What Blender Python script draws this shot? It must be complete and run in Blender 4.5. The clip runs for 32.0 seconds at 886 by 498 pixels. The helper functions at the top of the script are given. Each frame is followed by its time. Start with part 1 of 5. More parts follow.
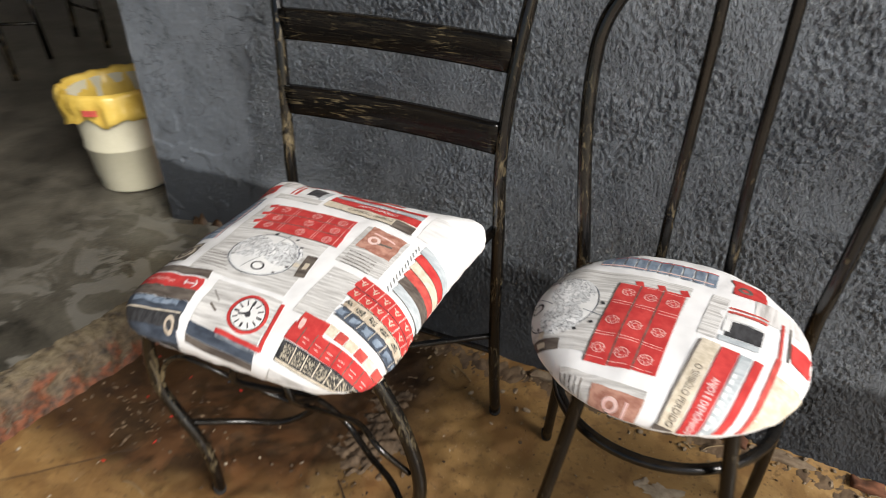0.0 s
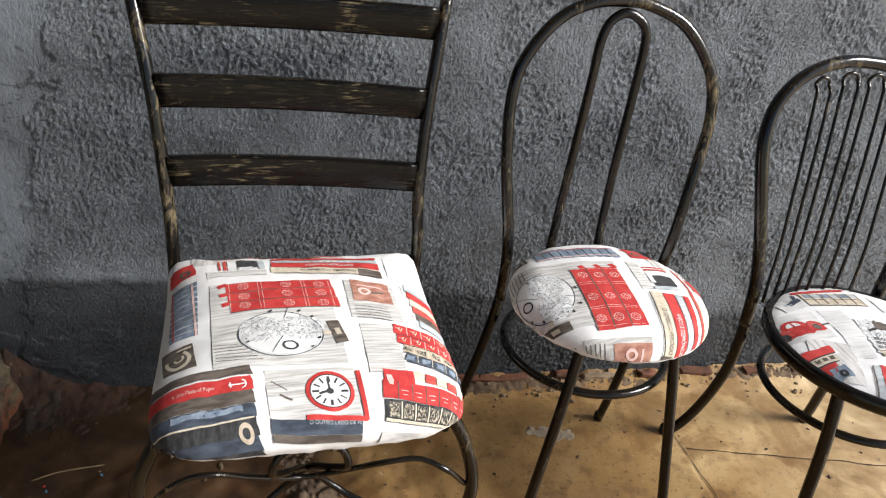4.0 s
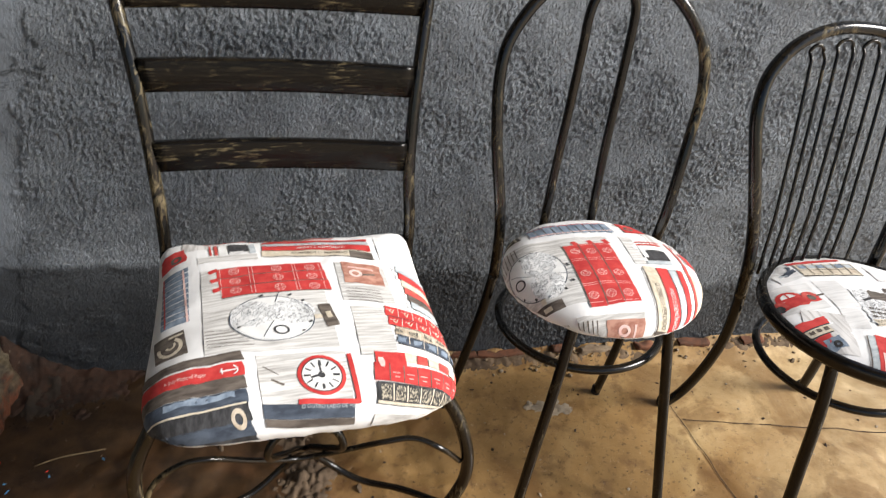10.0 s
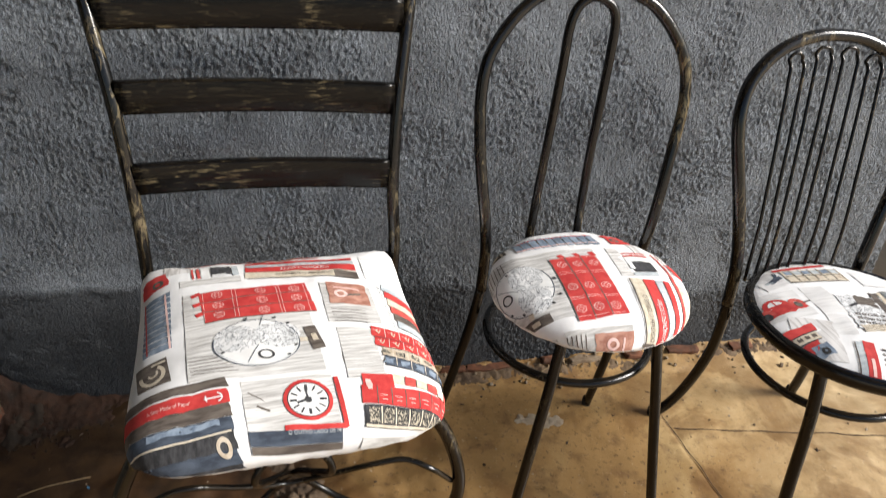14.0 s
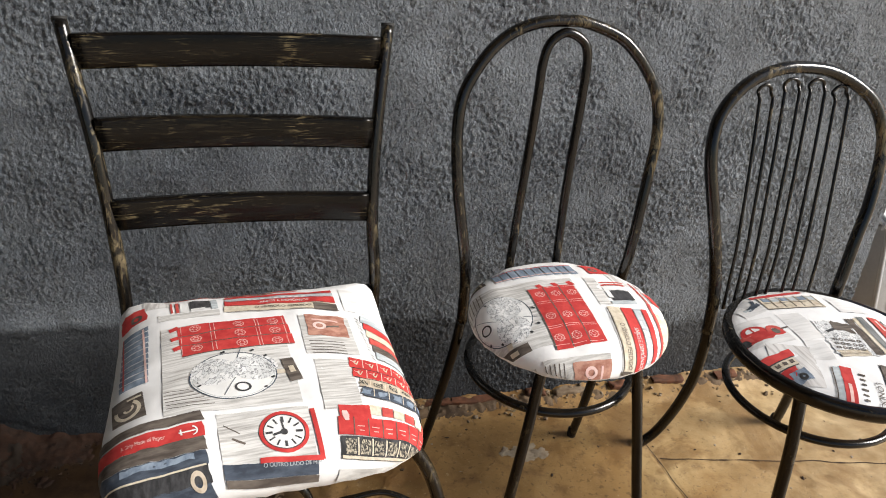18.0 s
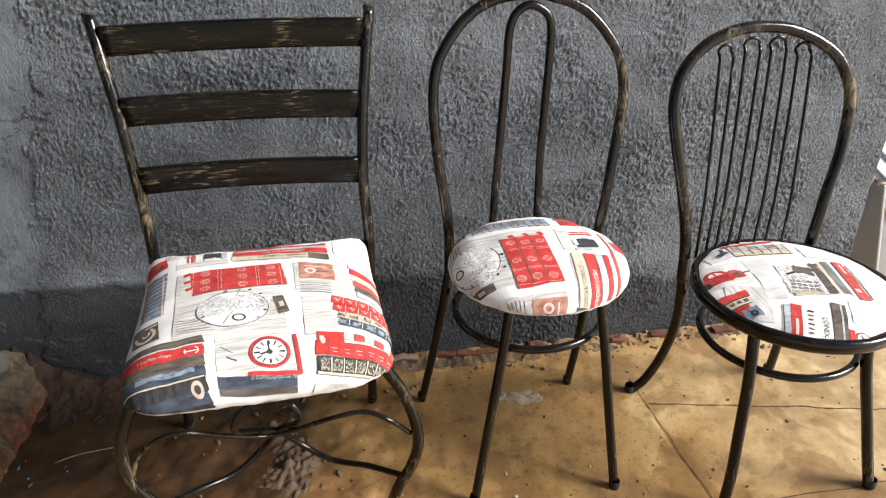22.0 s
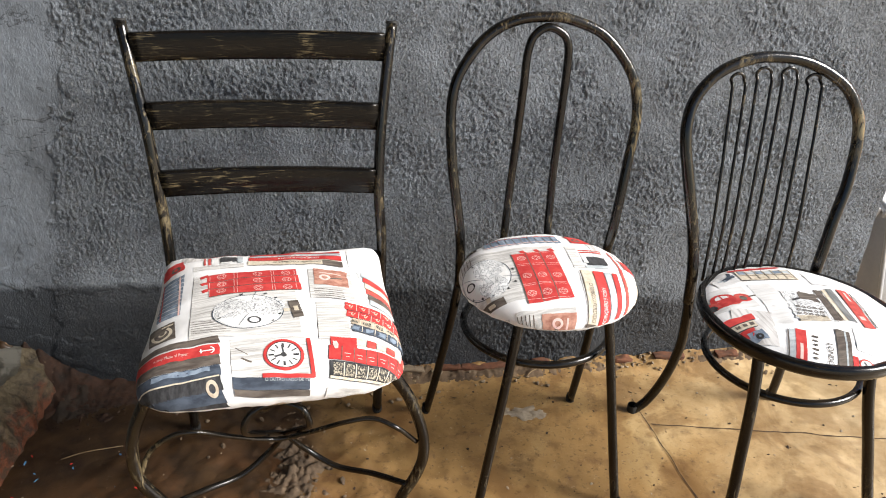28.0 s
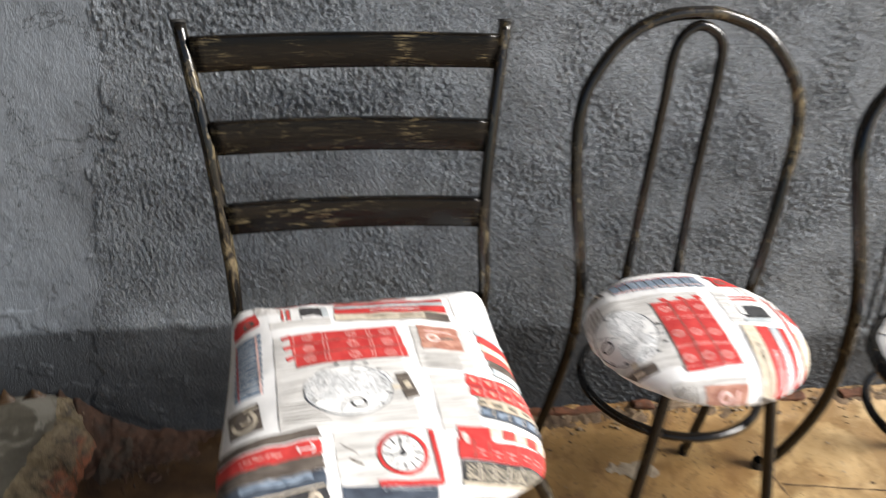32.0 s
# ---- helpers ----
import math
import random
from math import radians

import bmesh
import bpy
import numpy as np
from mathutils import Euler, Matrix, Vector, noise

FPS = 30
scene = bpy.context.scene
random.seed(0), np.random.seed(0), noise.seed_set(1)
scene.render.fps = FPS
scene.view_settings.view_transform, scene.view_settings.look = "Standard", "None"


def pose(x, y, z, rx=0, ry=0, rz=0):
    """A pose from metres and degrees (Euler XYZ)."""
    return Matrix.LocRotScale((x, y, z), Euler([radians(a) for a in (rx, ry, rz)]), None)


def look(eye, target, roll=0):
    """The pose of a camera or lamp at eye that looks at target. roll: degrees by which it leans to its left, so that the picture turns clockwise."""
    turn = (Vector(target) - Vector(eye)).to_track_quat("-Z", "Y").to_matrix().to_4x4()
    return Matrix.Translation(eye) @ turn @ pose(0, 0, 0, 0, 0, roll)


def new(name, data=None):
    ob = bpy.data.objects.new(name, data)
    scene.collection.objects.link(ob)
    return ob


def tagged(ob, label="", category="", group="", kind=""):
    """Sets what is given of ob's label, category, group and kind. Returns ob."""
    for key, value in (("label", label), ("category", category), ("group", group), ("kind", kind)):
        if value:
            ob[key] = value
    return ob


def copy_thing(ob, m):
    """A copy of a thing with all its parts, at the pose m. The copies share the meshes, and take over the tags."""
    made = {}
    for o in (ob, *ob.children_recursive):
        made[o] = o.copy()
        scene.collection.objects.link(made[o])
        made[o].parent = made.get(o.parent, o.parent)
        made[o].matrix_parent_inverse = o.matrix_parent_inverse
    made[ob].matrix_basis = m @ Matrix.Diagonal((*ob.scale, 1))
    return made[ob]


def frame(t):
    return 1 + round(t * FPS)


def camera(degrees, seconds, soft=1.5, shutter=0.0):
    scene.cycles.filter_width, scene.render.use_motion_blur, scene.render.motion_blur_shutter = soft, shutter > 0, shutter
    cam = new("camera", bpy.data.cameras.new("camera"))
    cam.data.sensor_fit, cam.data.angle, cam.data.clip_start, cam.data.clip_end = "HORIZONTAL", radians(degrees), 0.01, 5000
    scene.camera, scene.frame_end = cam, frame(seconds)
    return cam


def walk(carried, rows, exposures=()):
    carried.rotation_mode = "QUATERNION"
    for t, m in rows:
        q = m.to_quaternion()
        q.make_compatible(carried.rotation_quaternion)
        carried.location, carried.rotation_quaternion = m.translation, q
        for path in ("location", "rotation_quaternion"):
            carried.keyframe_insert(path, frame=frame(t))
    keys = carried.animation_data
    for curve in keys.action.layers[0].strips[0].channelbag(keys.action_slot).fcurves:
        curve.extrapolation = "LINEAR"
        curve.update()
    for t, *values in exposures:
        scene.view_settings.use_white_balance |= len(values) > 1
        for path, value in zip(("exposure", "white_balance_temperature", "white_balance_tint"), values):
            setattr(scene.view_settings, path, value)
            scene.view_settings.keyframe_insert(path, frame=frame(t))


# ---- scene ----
cam = camera(65.0, 32.0, soft=1.0, shutter=0.6)
PATH = [
    (0, (-0.1750, -1.0280, 0.9930), (-0.9600, 0.4810, -0.0600), -1.50),
    (0.5, (-0.3500, -0.9660, 0.9520), (-0.8920, 0.6220, -0.1370), 1.00),
    (1, (-0.4880, -0.9380, 0.9030), (-0.8330, 0.6240, -0.2970), 4.70),
    (1.5, (-0.6030, -0.8510, 0.8840), (-0.8560, 0.6920, -0.3630), 4.50),
    (2, (-0.6360, -0.8580, 0.9170), (-0.8570, 0.6580, -0.3700), 3.60),
    (2.5, (-0.7040, -1.0080, 0.9410), (-0.5890, 0.5190, -0.3460), 5.40),
    (3, (-0.7593, -1.1486, 0.9704), (-0.5298, -0.0594, -0.0351), 6.72),
    (3.5, (-0.7757, -1.1821, 1.0289), (-0.4559, 0.0569, 0.2463), 7.29),
    (4.5, (-0.7680, -1.1850, 1.0560), (-0.4060, 0.0720, 0.3380), 5.50),
    (5.5, (-0.7598, -1.1818, 1.0687), (-0.3854, 0.0747, 0.3400), 4.14),
    (6, (-0.7549, -1.1838, 1.0697), (-0.3878, 0.0743, 0.3400), 3.83),
    (6.5, (-0.7503, -1.1842, 1.0653), (-0.3836, 0.0600, 0.3119), 3.68),
    (7, (-0.7529, -1.1797, 1.0550), (-0.3857, 0.0496, 0.2778), 4.91),
    (7.5, (-0.7525, -1.1773, 1.0526), (-0.3756, 0.0347, 0.2532), 5.34),
    (8, (-0.7510, -1.1783, 1.0453), (-0.3792, 0.0200, 0.2232), 5.36),
    (8.5, (-0.7586, -1.1818, 1.0476), (-0.4243, 0.0247, 0.2215), 4.85),
    (9, (-0.7628, -1.1834, 1.0496), (-0.4472, 0.0297, 0.2257), 4.85),
    (9.5, (-0.7622, -1.1787, 1.0528), (-0.4481, 0.0432, 0.2415), 5.56),
    (10, (-0.7542, -1.1796, 1.0599), (-0.4182, 0.0576, 0.2812), 5.07),
    (10.5, (-0.7443, -1.1768, 1.0760), (-0.3900, 0.0864, 0.3487), 4.27),
    (11, (-0.7388, -1.1779, 1.0921), (-0.3935, 0.1080, 0.4013), 3.02),
    (11.5, (-0.7430, -1.1782, 1.0909), (-0.3983, 0.1113, 0.4064), 2.33),
    (12, (-0.7482, -1.1750, 1.0868), (-0.3975, 0.1127, 0.4021), 2.61),
    (12.5, (-0.7498, -1.1739, 1.0930), (-0.4163, 0.1248, 0.4206), 2.63),
    (13, (-0.7493, -1.1719, 1.0879), (-0.3853, 0.1192, 0.4168), 2.64),
    (13.5, (-0.7426, -1.1663, 1.0841), (-0.3722, 0.1019, 0.3737), 3.01),
    (14, (-0.7481, -1.1656, 1.0671), (-0.3853, 0.0742, 0.3049), 4.20),
    (14.5, (-0.7472, -1.1633, 1.0528), (-0.3889, 0.0319, 0.2203), 4.51),
    (15.5, (-0.7390, -1.1680, 1.0380), (-0.3460, -0.0240, 0.1530), 6.40),
    (16.5, (-0.7310, -1.1757, 1.0353), (-0.3284, -0.0280, 0.1574), 7.44),
    (17, (-0.7329, -1.1791, 1.0542), (-0.3331, 0.0421, 0.2804), 6.05),
    (17.5, (-0.7319, -1.1865, 1.0655), (-0.3405, 0.0754, 0.3553), 4.97),
    (18, (-0.7300, -1.1828, 1.0670), (-0.3456, 0.0901, 0.3729), 3.69),
    (18.5, (-0.7078, -1.1699, 1.0422), (-0.2971, 0.0754, 0.3138), 4.63),
    (19, (-0.6674, -1.1524, 1.0183), (-0.1454, 0.0222, 0.2451), 4.87),
    (19.5, (-0.6681, -1.1584, 1.0419), (-0.2179, 0.0726, 0.3125), 4.10),
    (20, (-0.6487, -1.2344, 1.0673), (-0.3344, 0.0646, 0.3863), 3.23),
    (20.5, (-0.6302, -1.3294, 1.0920), (-0.4359, -0.0256, 0.3762), -0.12),
    (21, (-0.6246, -1.3814, 1.0897), (-0.3988, -0.0784, 0.3817), 1.53),
    (21.5, (-0.6295, -1.3833, 1.0691), (-0.3701, -0.1053, 0.3279), 3.77),
    (22, (-0.6195, -1.3629, 1.0805), (-0.3748, -0.0693, 0.3617), -0.35),
    (22.5, (-0.6119, -1.3689, 1.0818), (-0.3316, -0.0704, 0.3852), 0.90),
    (23, (-0.6216, -1.3889, 1.0908), (-0.3469, -0.0729, 0.4254), 0.95),
    (23.5, (-0.6284, -1.3975, 1.0904), (-0.4252, -0.0653, 0.4317), 0.04),
    (24, (-0.6236, -1.3934, 1.0825), (-0.4502, -0.0820, 0.3752), -0.41),
    (24.5, (-0.6120, -1.3855, 1.0785), (-0.4184, -0.0840, 0.3584), -0.31),
    (25, (-0.6111, -1.3865, 1.0749), (-0.3995, -0.1023, 0.3292), 0.39),
    (25.5, (-0.6258, -1.3832, 1.0659), (-0.3898, -0.1196, 0.2930), 1.60),
    (26.5, (-0.6370, -1.3830, 1.0680), (-0.3920, -0.1140, 0.3100), 1.90),
    (27.5, (-0.6472, -1.3812, 1.0767), (-0.3985, -0.0874, 0.3597), 1.92),
    (28, (-0.6434, -1.3834, 1.0820), (-0.3988, -0.0713, 0.3975), 1.81),
    (28.5, (-0.6372, -1.3807, 1.0841), (-0.3861, -0.0712, 0.3968), 1.94),
    (29, (-0.6350, -1.3751, 1.0818), (-0.3904, -0.0613, 0.4005), 1.73),
    (29.5, (-0.6378, -1.3729, 1.0796), (-0.4023, -0.0591, 0.3953), 1.68),
    (30, (-0.6422, -1.3748, 1.0807), (-0.4042, -0.0568, 0.4052), 2.00),
    (30.5, (-0.6501, -1.3767, 1.0796), (-0.4127, -0.0647, 0.3924), 2.62),
    (31, (-0.6576, -1.3747, 1.0766), (-0.4173, -0.0577, 0.4000), 3.19),
    (31.5, (-0.6833, -1.3012, 1.0702), (-0.4686, 0.0024, 0.3599), 3.08),
    (32, (-0.7749, -1.1114, 1.0637), (-0.5520, 0.1865, 0.3456), 1.24),
]
walk(cam, [(t, look(eye, target, roll)) for t, eye, target, roll in PATH],
     [(0.0, 0.75, 6500, 10), (2.0, 0.55, 6450, 10), (3.0, 0.88, 6300, 10), (6.0, 1.1, 6450, 10), (13.0, 1.1, 6450, 10), (14.0, 1.03, 6450, 10), (17.0, 0.88, 6450, 10), (19.0, 0.9, 6600, 10), (21.0, 1.2, 6500, 10), (32.0, 1.25, 6450, 10)])


# ---- light ----
SUN_EL, SUN_AZ = radians(31), radians(113)
sky = bpy.data.worlds.new("sky")
scene.world = sky
sky.use_nodes = True
st = sky.node_tree.nodes.new("ShaderNodeTexSky")
st.sky_type, st.sun_disc, st.sun_elevation, st.sun_rotation = "NISHITA", False, SUN_EL, SUN_AZ
sky.node_tree.links.new(st.outputs["Color"], sky.node_tree.nodes["Background"].inputs["Color"])
sky.node_tree.nodes["Background"].inputs["Strength"].default_value = 0.055
lamp = bpy.data.lights.new("sun", "SUN")
lamp.energy, lamp.angle, lamp.color = 3.4, radians(24), (1.0, 0.96, 0.9)
sun = new("sun", lamp)
sun.matrix_basis = look((6 * math.sin(SUN_AZ), 6 * math.cos(SUN_AZ), 6 * math.tan(SUN_EL)), (0, 0, 0))


# ---- small builders ----
def part(name, bm, material, parent=None, label="", smooth=True, m=None):
    me = bpy.data.meshes.new(name)
    bm.to_mesh(me)
    bm.free()
    me.materials.append(material)
    if smooth:
        me.shade_smooth()
    ob = new(name, me)
    if parent is not None:
        ob.parent = parent
    if m is not None:
        ob.matrix_basis = m
    if label:
        ob["label"] = label
    return ob


def thing(name, m, label, category, group="", kind=""):
    return tagged(new(name), label, category, group, kind) if m is None else place(tagged(new(name), label, category, group, kind), m)


def place(ob, m):
    ob.matrix_basis = m
    return ob


def spline(points, steps=8, closed=False):
    """Catmull-Rom through the points."""
    p = [Vector(q) for q in points]
    n = len(p)
    out = []
    for i in range(n if closed else n - 1):
        if closed:
            a, b, c, d = p[i - 1], p[i], p[(i + 1) % n], p[(i + 2) % n]
        else:
            b, c = p[i], p[i + 1]
            a = p[i - 1] if i else b * 2 - c
            d = p[i + 2] if i + 2 < n else c * 2 - b
        for k in range(steps):
            t = k / steps
            out.append(0.5 * ((2 * b) + (c - a) * t + (2 * a - 5 * b + 4 * c - d) * t * t + (3 * b - a - 3 * c + d) * t ** 3))
    if not closed:
        out.append(p[-1].copy())
    return out


def tube(points, radius, sides=12, closed=False, bm=None, flat=1.0):
    """A round bar along the points."""
    bm = bm or bmesh.new()
    n = len(points)
    rings = []
    ref = None
    for i, q in enumerate(points):
        t = (points[(i + 1) % n] - points[i - 1]) if closed else points[min(i + 1, n - 1)] - points[max(i - 1, 0)]
        t.normalize()
        if ref is None:
            ref = t.orthogonal().normalized()
        ref = (ref - t * ref.dot(t)).normalized()
        side = t.cross(ref)
        rings.append([bm.verts.new(q + radius * (math.cos(a) * ref + math.sin(a) * flat * side)) for a in [2 * math.pi * k / sides for k in range(sides)]])
    for i in range(n if closed else n - 1):
        a, b = rings[i], rings[(i + 1) % n]
        if closed and i == n - 1:
            shift = min(range(sides), key=lambda s: (a[0].co - b[s].co).length)
            b = b[shift:] + b[:shift]
        for k in range(sides):
            bm.faces.new((a[k], a[(k + 1) % sides], b[(k + 1) % sides], b[k]))
    if not closed:
        bm.faces.new(rings[0][::-1])
        bm.faces.new(rings[-1])
    bmesh.ops.recalc_face_normals(bm, faces=bm.faces)
    return bm


def block(size, bevel=0.0, centre=(0, 0, 0), segments=2):
    bm = bmesh.new()
    bmesh.ops.create_cube(bm, size=1, matrix=Matrix.Translation(centre) @ Matrix.Diagonal((*size, 1)))
    if bevel:
        bmesh.ops.bevel(bm, geom=bm.edges[:], offset=bevel, segments=segments, affect="EDGES", profile=0.5)
    return bm


def rough_block(size, bevel, wobble, seed, centre=(0, 0, 0), cuts=3):
    """A block with worn, uneven faces."""
    bm = block(size, bevel, centre)
    bmesh.ops.subdivide_edges(bm, edges=bm.edges[:], cuts=cuts, use_grid_fill=True)
    for v in bm.verts:
        v.co += wobble * noise.noise_vector(v.co * 9 + Vector((seed, seed * 2.3, 0)))
    return bm


def turned(profile, sides=32):
    """A body of revolution from (radius, height) pairs, from the bottom up."""
    bm = bmesh.new()
    rings = [[bm.verts.new((r * math.cos(2 * math.pi * k / sides), r * math.sin(2 * math.pi * k / sides), z)) for k in range(sides)] for r, z in profile]
    for a, b in zip(rings, rings[1:]):
        for k in range(sides):
            bm.faces.new((a[k], a[(k + 1) % sides], b[(k + 1) % sides], b[k]))
    return bm


def sheet(x0, x1, y0, y1, step, height, axis="z"):
    """A grid with the height function over it, lying (z) or standing in the xz plane (y)."""
    nx, ny = max(1, round((x1 - x0) / step)), max(1, round((y1 - y0) / step))
    xs, ys = np.linspace(x0, x1, nx + 1), np.linspace(y0, y1, ny + 1)
    bm = bmesh.new()
    vs = [[bm.verts.new((x, y, height(x, y)) if axis == "z" else (x, height(x, y), y)) for x in xs] for y in ys]
    for j in range(ny):
        for i in range(nx):
            q = (vs[j][i], vs[j][i + 1], vs[j + 1][i + 1], vs[j + 1][i])
            bm.faces.new(q)
    return bm


def fbm(x, y, z, octaves=4):
    return noise.fractal(Vector((x, y, z)), 1.0, 2.0, octaves)


# ---- materials ----
def material(name, rough=0.6, metal=0.0, colour=(0.5, 0.5, 0.5)):
    m = bpy.data.materials.new(name)
    m.use_nodes = True
    b = m.node_tree.nodes["Principled BSDF"]
    b.inputs["Base Color"].default_value = (*colour, 1)
    b.inputs["Roughness"].default_value = rough
    b.inputs["Metallic"].default_value = metal
    return m


def node(m, kind, **values):
    n = m.node_tree.nodes.new(kind)
    for key, v in values.items():
        n.inputs[key.replace("_", " ")].default_value = v
    return n


def link(m, a, b):
    m.node_tree.links.new(a, b)


def coords(m, scale=(1, 1, 1), which="Object"):
    c = node(m, "ShaderNodeTexCoord")
    p = node(m, "ShaderNodeMapping", Scale=scale)
    link(m, c.outputs[which], p.inputs["Vector"])
    return p.outputs["Vector"]


def world_coords(m, scale=(1, 1, 1)):
    c = node(m, "ShaderNodeNewGeometry")
    p = node(m, "ShaderNodeMapping", Scale=scale)
    link(m, c.outputs["Position"], p.inputs["Vector"])
    return p.outputs["Vector"]


def noisy(m, vec, scale, detail=4.0, rough=0.55, distortion=0.0):
    n = node(m, "ShaderNodeTexNoise", Scale=scale, Detail=detail, Roughness=rough, Distortion=distortion)
    link(m, vec, n.inputs["Vector"])
    return n.outputs["Fac"]


def ramp(m, fac, stops):
    r = node(m, "ShaderNodeValToRGB")
    e = r.color_ramp.elements
    while len(e) < len(stops):
        e.new(0.5)
    for el, (p, c) in zip(e, stops):
        el.position, el.color = p, (*((c, c, c) if isinstance(c, (int, float)) else c), 1)
    link(m, fac, r.inputs["Fac"])
    return r.outputs["Color"]


def mix(m, fac, a, b, blend="MIX"):
    n = m.node_tree.nodes.new("ShaderNodeMix")
    n.data_type, n.blend_type = "RGBA", blend
    for value, key in ((fac, 0), (a, 6), (b, 7)):
        if isinstance(value, (int, float)):
            n.inputs[key].default_value = value
        elif isinstance(value, tuple):
            n.inputs[key].default_value = (*value, 1)
        else:
            link(m, value, n.inputs[key])
    return n.outputs[2]


def base(m):
    return m.node_tree.nodes["Principled BSDF"].inputs


def bump(m, fac, strength, distance, under=None):
    n = node(m, "ShaderNodeBump", Strength=strength, Distance=distance)
    link(m, fac, n.inputs["Height"])
    if under is not None:
        link(m, under, n.inputs["Normal"])
    link(m, n.outputs["Normal"], base(m)["Normal"])
    return n.outputs["Normal"]


def spread(m, rough_lo, rough_hi, fac):
    n = node(m, "ShaderNodeMapRange", To_Min=rough_lo, To_Max=rough_hi)
    link(m, fac, n.inputs["Value"])
    link(m, n.outputs["Result"], base(m)["Roughness"])


def patina(name, stretch, gold=0.5, blotch=0.45, gloss=0.4, edge=0.10, tint=(0.27, 0.215, 0.125), rough=(0.14, 0.34), cluster=(0.40, 0.62), worn=1.0):
    """Black enamel, dry-brushed with old gold along one axis, in patches."""
    m = material(name, 0.32, 0.0)
    n1 = noisy(m, coords(m, stretch), 1.0, 6, 0.7, 1.6)
    n2 = noisy(m, coords(m, (9, 9, 9)), 1.0, 3, 0.5)
    patch = ramp(m, noisy(m, coords(m, (14, 14, 14)), 1.0, 4, 0.6, 0.5), [(cluster[0], 0.06), (cluster[1], 1.0)])
    both = mix(m, blotch, n1, n2)
    fac = mix(m, 1.0, ramp(m, both, [(gold, 0.0), (gold + edge, 0.9)]), patch, "MULTIPLY")
    smear = ramp(m, noisy(m, coords(m, tuple(s * 0.35 for s in stretch)), 1.0, 4, 0.6, 0.8), [(0.44, 0.0), (0.70, 0.5)])
    col = mix(m, smear, (0.0035, 0.0032, 0.0030), tuple(worn * c for c in (0.036, 0.026, 0.016)))
    col = mix(m, fac, col, tint)
    link(m, col, base(m)["Base Color"])
    link(m, ramp(m, fac, [(0.0, 0.0), (1.0, 0.5)]), base(m)["Metallic"])
    base(m)["Specular IOR Level"].default_value = gloss
    spread(m, *rough, n2)
    bump(m, n1, 0.2, 0.0008)
    return m


enamel = patina("black_enamel_gold", (90, 90, 20), 0.525, 0.40, 0.50, 0.10, (0.30, 0.24, 0.14), (0.10, 0.26), (0.40, 0.62), 0.5)
enamel_dark = patina("black_enamel", (90, 90, 22), 0.565, 0.40, 0.40, 0.10, (0.24, 0.19, 0.115), (0.12, 0.28), (0.44, 0.64), 0.6)
slat_paint = patina("brushed_slat", (16, 20, 170), 0.535, 0.16, 0.20, 0.10, (0.33, 0.265, 0.15), (0.12, 0.30), (0.50, 0.66), 0.35)
rubber = material("black_rubber", 0.75, 0, (0.012, 0.012, 0.012))

# rough plaster under slate-grey paint
plaster = material("slate_plaster", 0.62)
wv = world_coords(plaster)
wn1 = noisy(plaster, wv, 2.3, 5)
wfine = noisy(plaster, world_coords(plaster, (200, 200, 125)), 1.0, 3, 0.55, 0.0)
wpatch = ramp(plaster, noisy(plaster, world_coords(plaster, (11, 11, 8)), 1.0, 5, 0.62, 0.8), [(0.38, 0.40), (0.52, 1.0)])
wside = node(plaster, "ShaderNodeSeparateXYZ")
link(plaster, wv, wside.inputs["Vector"])
wslant = node(plaster, "ShaderNodeMath")
wslant.operation = "MULTIPLY_ADD"
link(plaster, wside.outputs["Z"], wslant.inputs[0])
wslant.inputs[1].default_value = -0.22
link(plaster, wside.outputs["X"], wslant.inputs[2])
wsm = node(plaster, "ShaderNodeMapRange", From_Min=-1.32, From_Max=-1.28, To_Min=0.15, To_Max=1.0)
link(plaster, wslant.outputs[0], wsm.inputs["Value"])
wmask = mix(plaster, 1.0, wpatch, wsm.outputs["Result"], "MULTIPLY")
wn2 = mix(plaster, wmask, (0.50, 0.50, 0.50), wfine)
wn3 = noisy(plaster, world_coords(plaster, (260, 260, 170)), 1.0, 4, 0.65)
wcol = ramp(plaster, wn1, [(0.3, (0.140, 0.160, 0.187)), (0.7, (0.212, 0.236, 0.268))])
wcol = mix(plaster, ramp(plaster, noisy(plaster, wv, 9, 6, 0.68, 0.5), [(0.36, 0.45), (0.50, 0.0)]), wcol, (0.070, 0.078, 0.090))
# pits darkened and nubs paled with the bumps: relief shading put into the colour
wcol = mix(plaster, ramp(plaster, wn2, [(0.33, 0.9), (0.40, 0.0)]), wcol, (0.026, 0.030, 0.037))
wcol = mix(plaster, ramp(plaster, wn2, [(0.57, 0.0), (0.63, 0.8)]), wcol, (0.32, 0.345, 0.37))
# darker lower band, strongest by the step; further right it paints in seat shade
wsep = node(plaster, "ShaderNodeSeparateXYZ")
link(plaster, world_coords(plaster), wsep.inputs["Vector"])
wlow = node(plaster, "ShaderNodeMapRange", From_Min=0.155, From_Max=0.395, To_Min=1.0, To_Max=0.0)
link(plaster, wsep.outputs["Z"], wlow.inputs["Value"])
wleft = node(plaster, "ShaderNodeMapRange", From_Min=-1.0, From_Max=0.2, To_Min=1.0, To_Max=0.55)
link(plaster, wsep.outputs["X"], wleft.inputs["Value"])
wband = mix(plaster, 1.0, wlow.outputs["Result"], wleft.outputs["Result"], "MULTIPLY")
wbandf = ramp(plaster, mix(plaster, 0.16, wband, noisy(plaster, wv, 7, 4)), [(0.46, 0.0), (0.51, 0.85), (0.9, 0.94)])
wcol = mix(plaster, wbandf, wcol, (0.024, 0.027, 0.032))
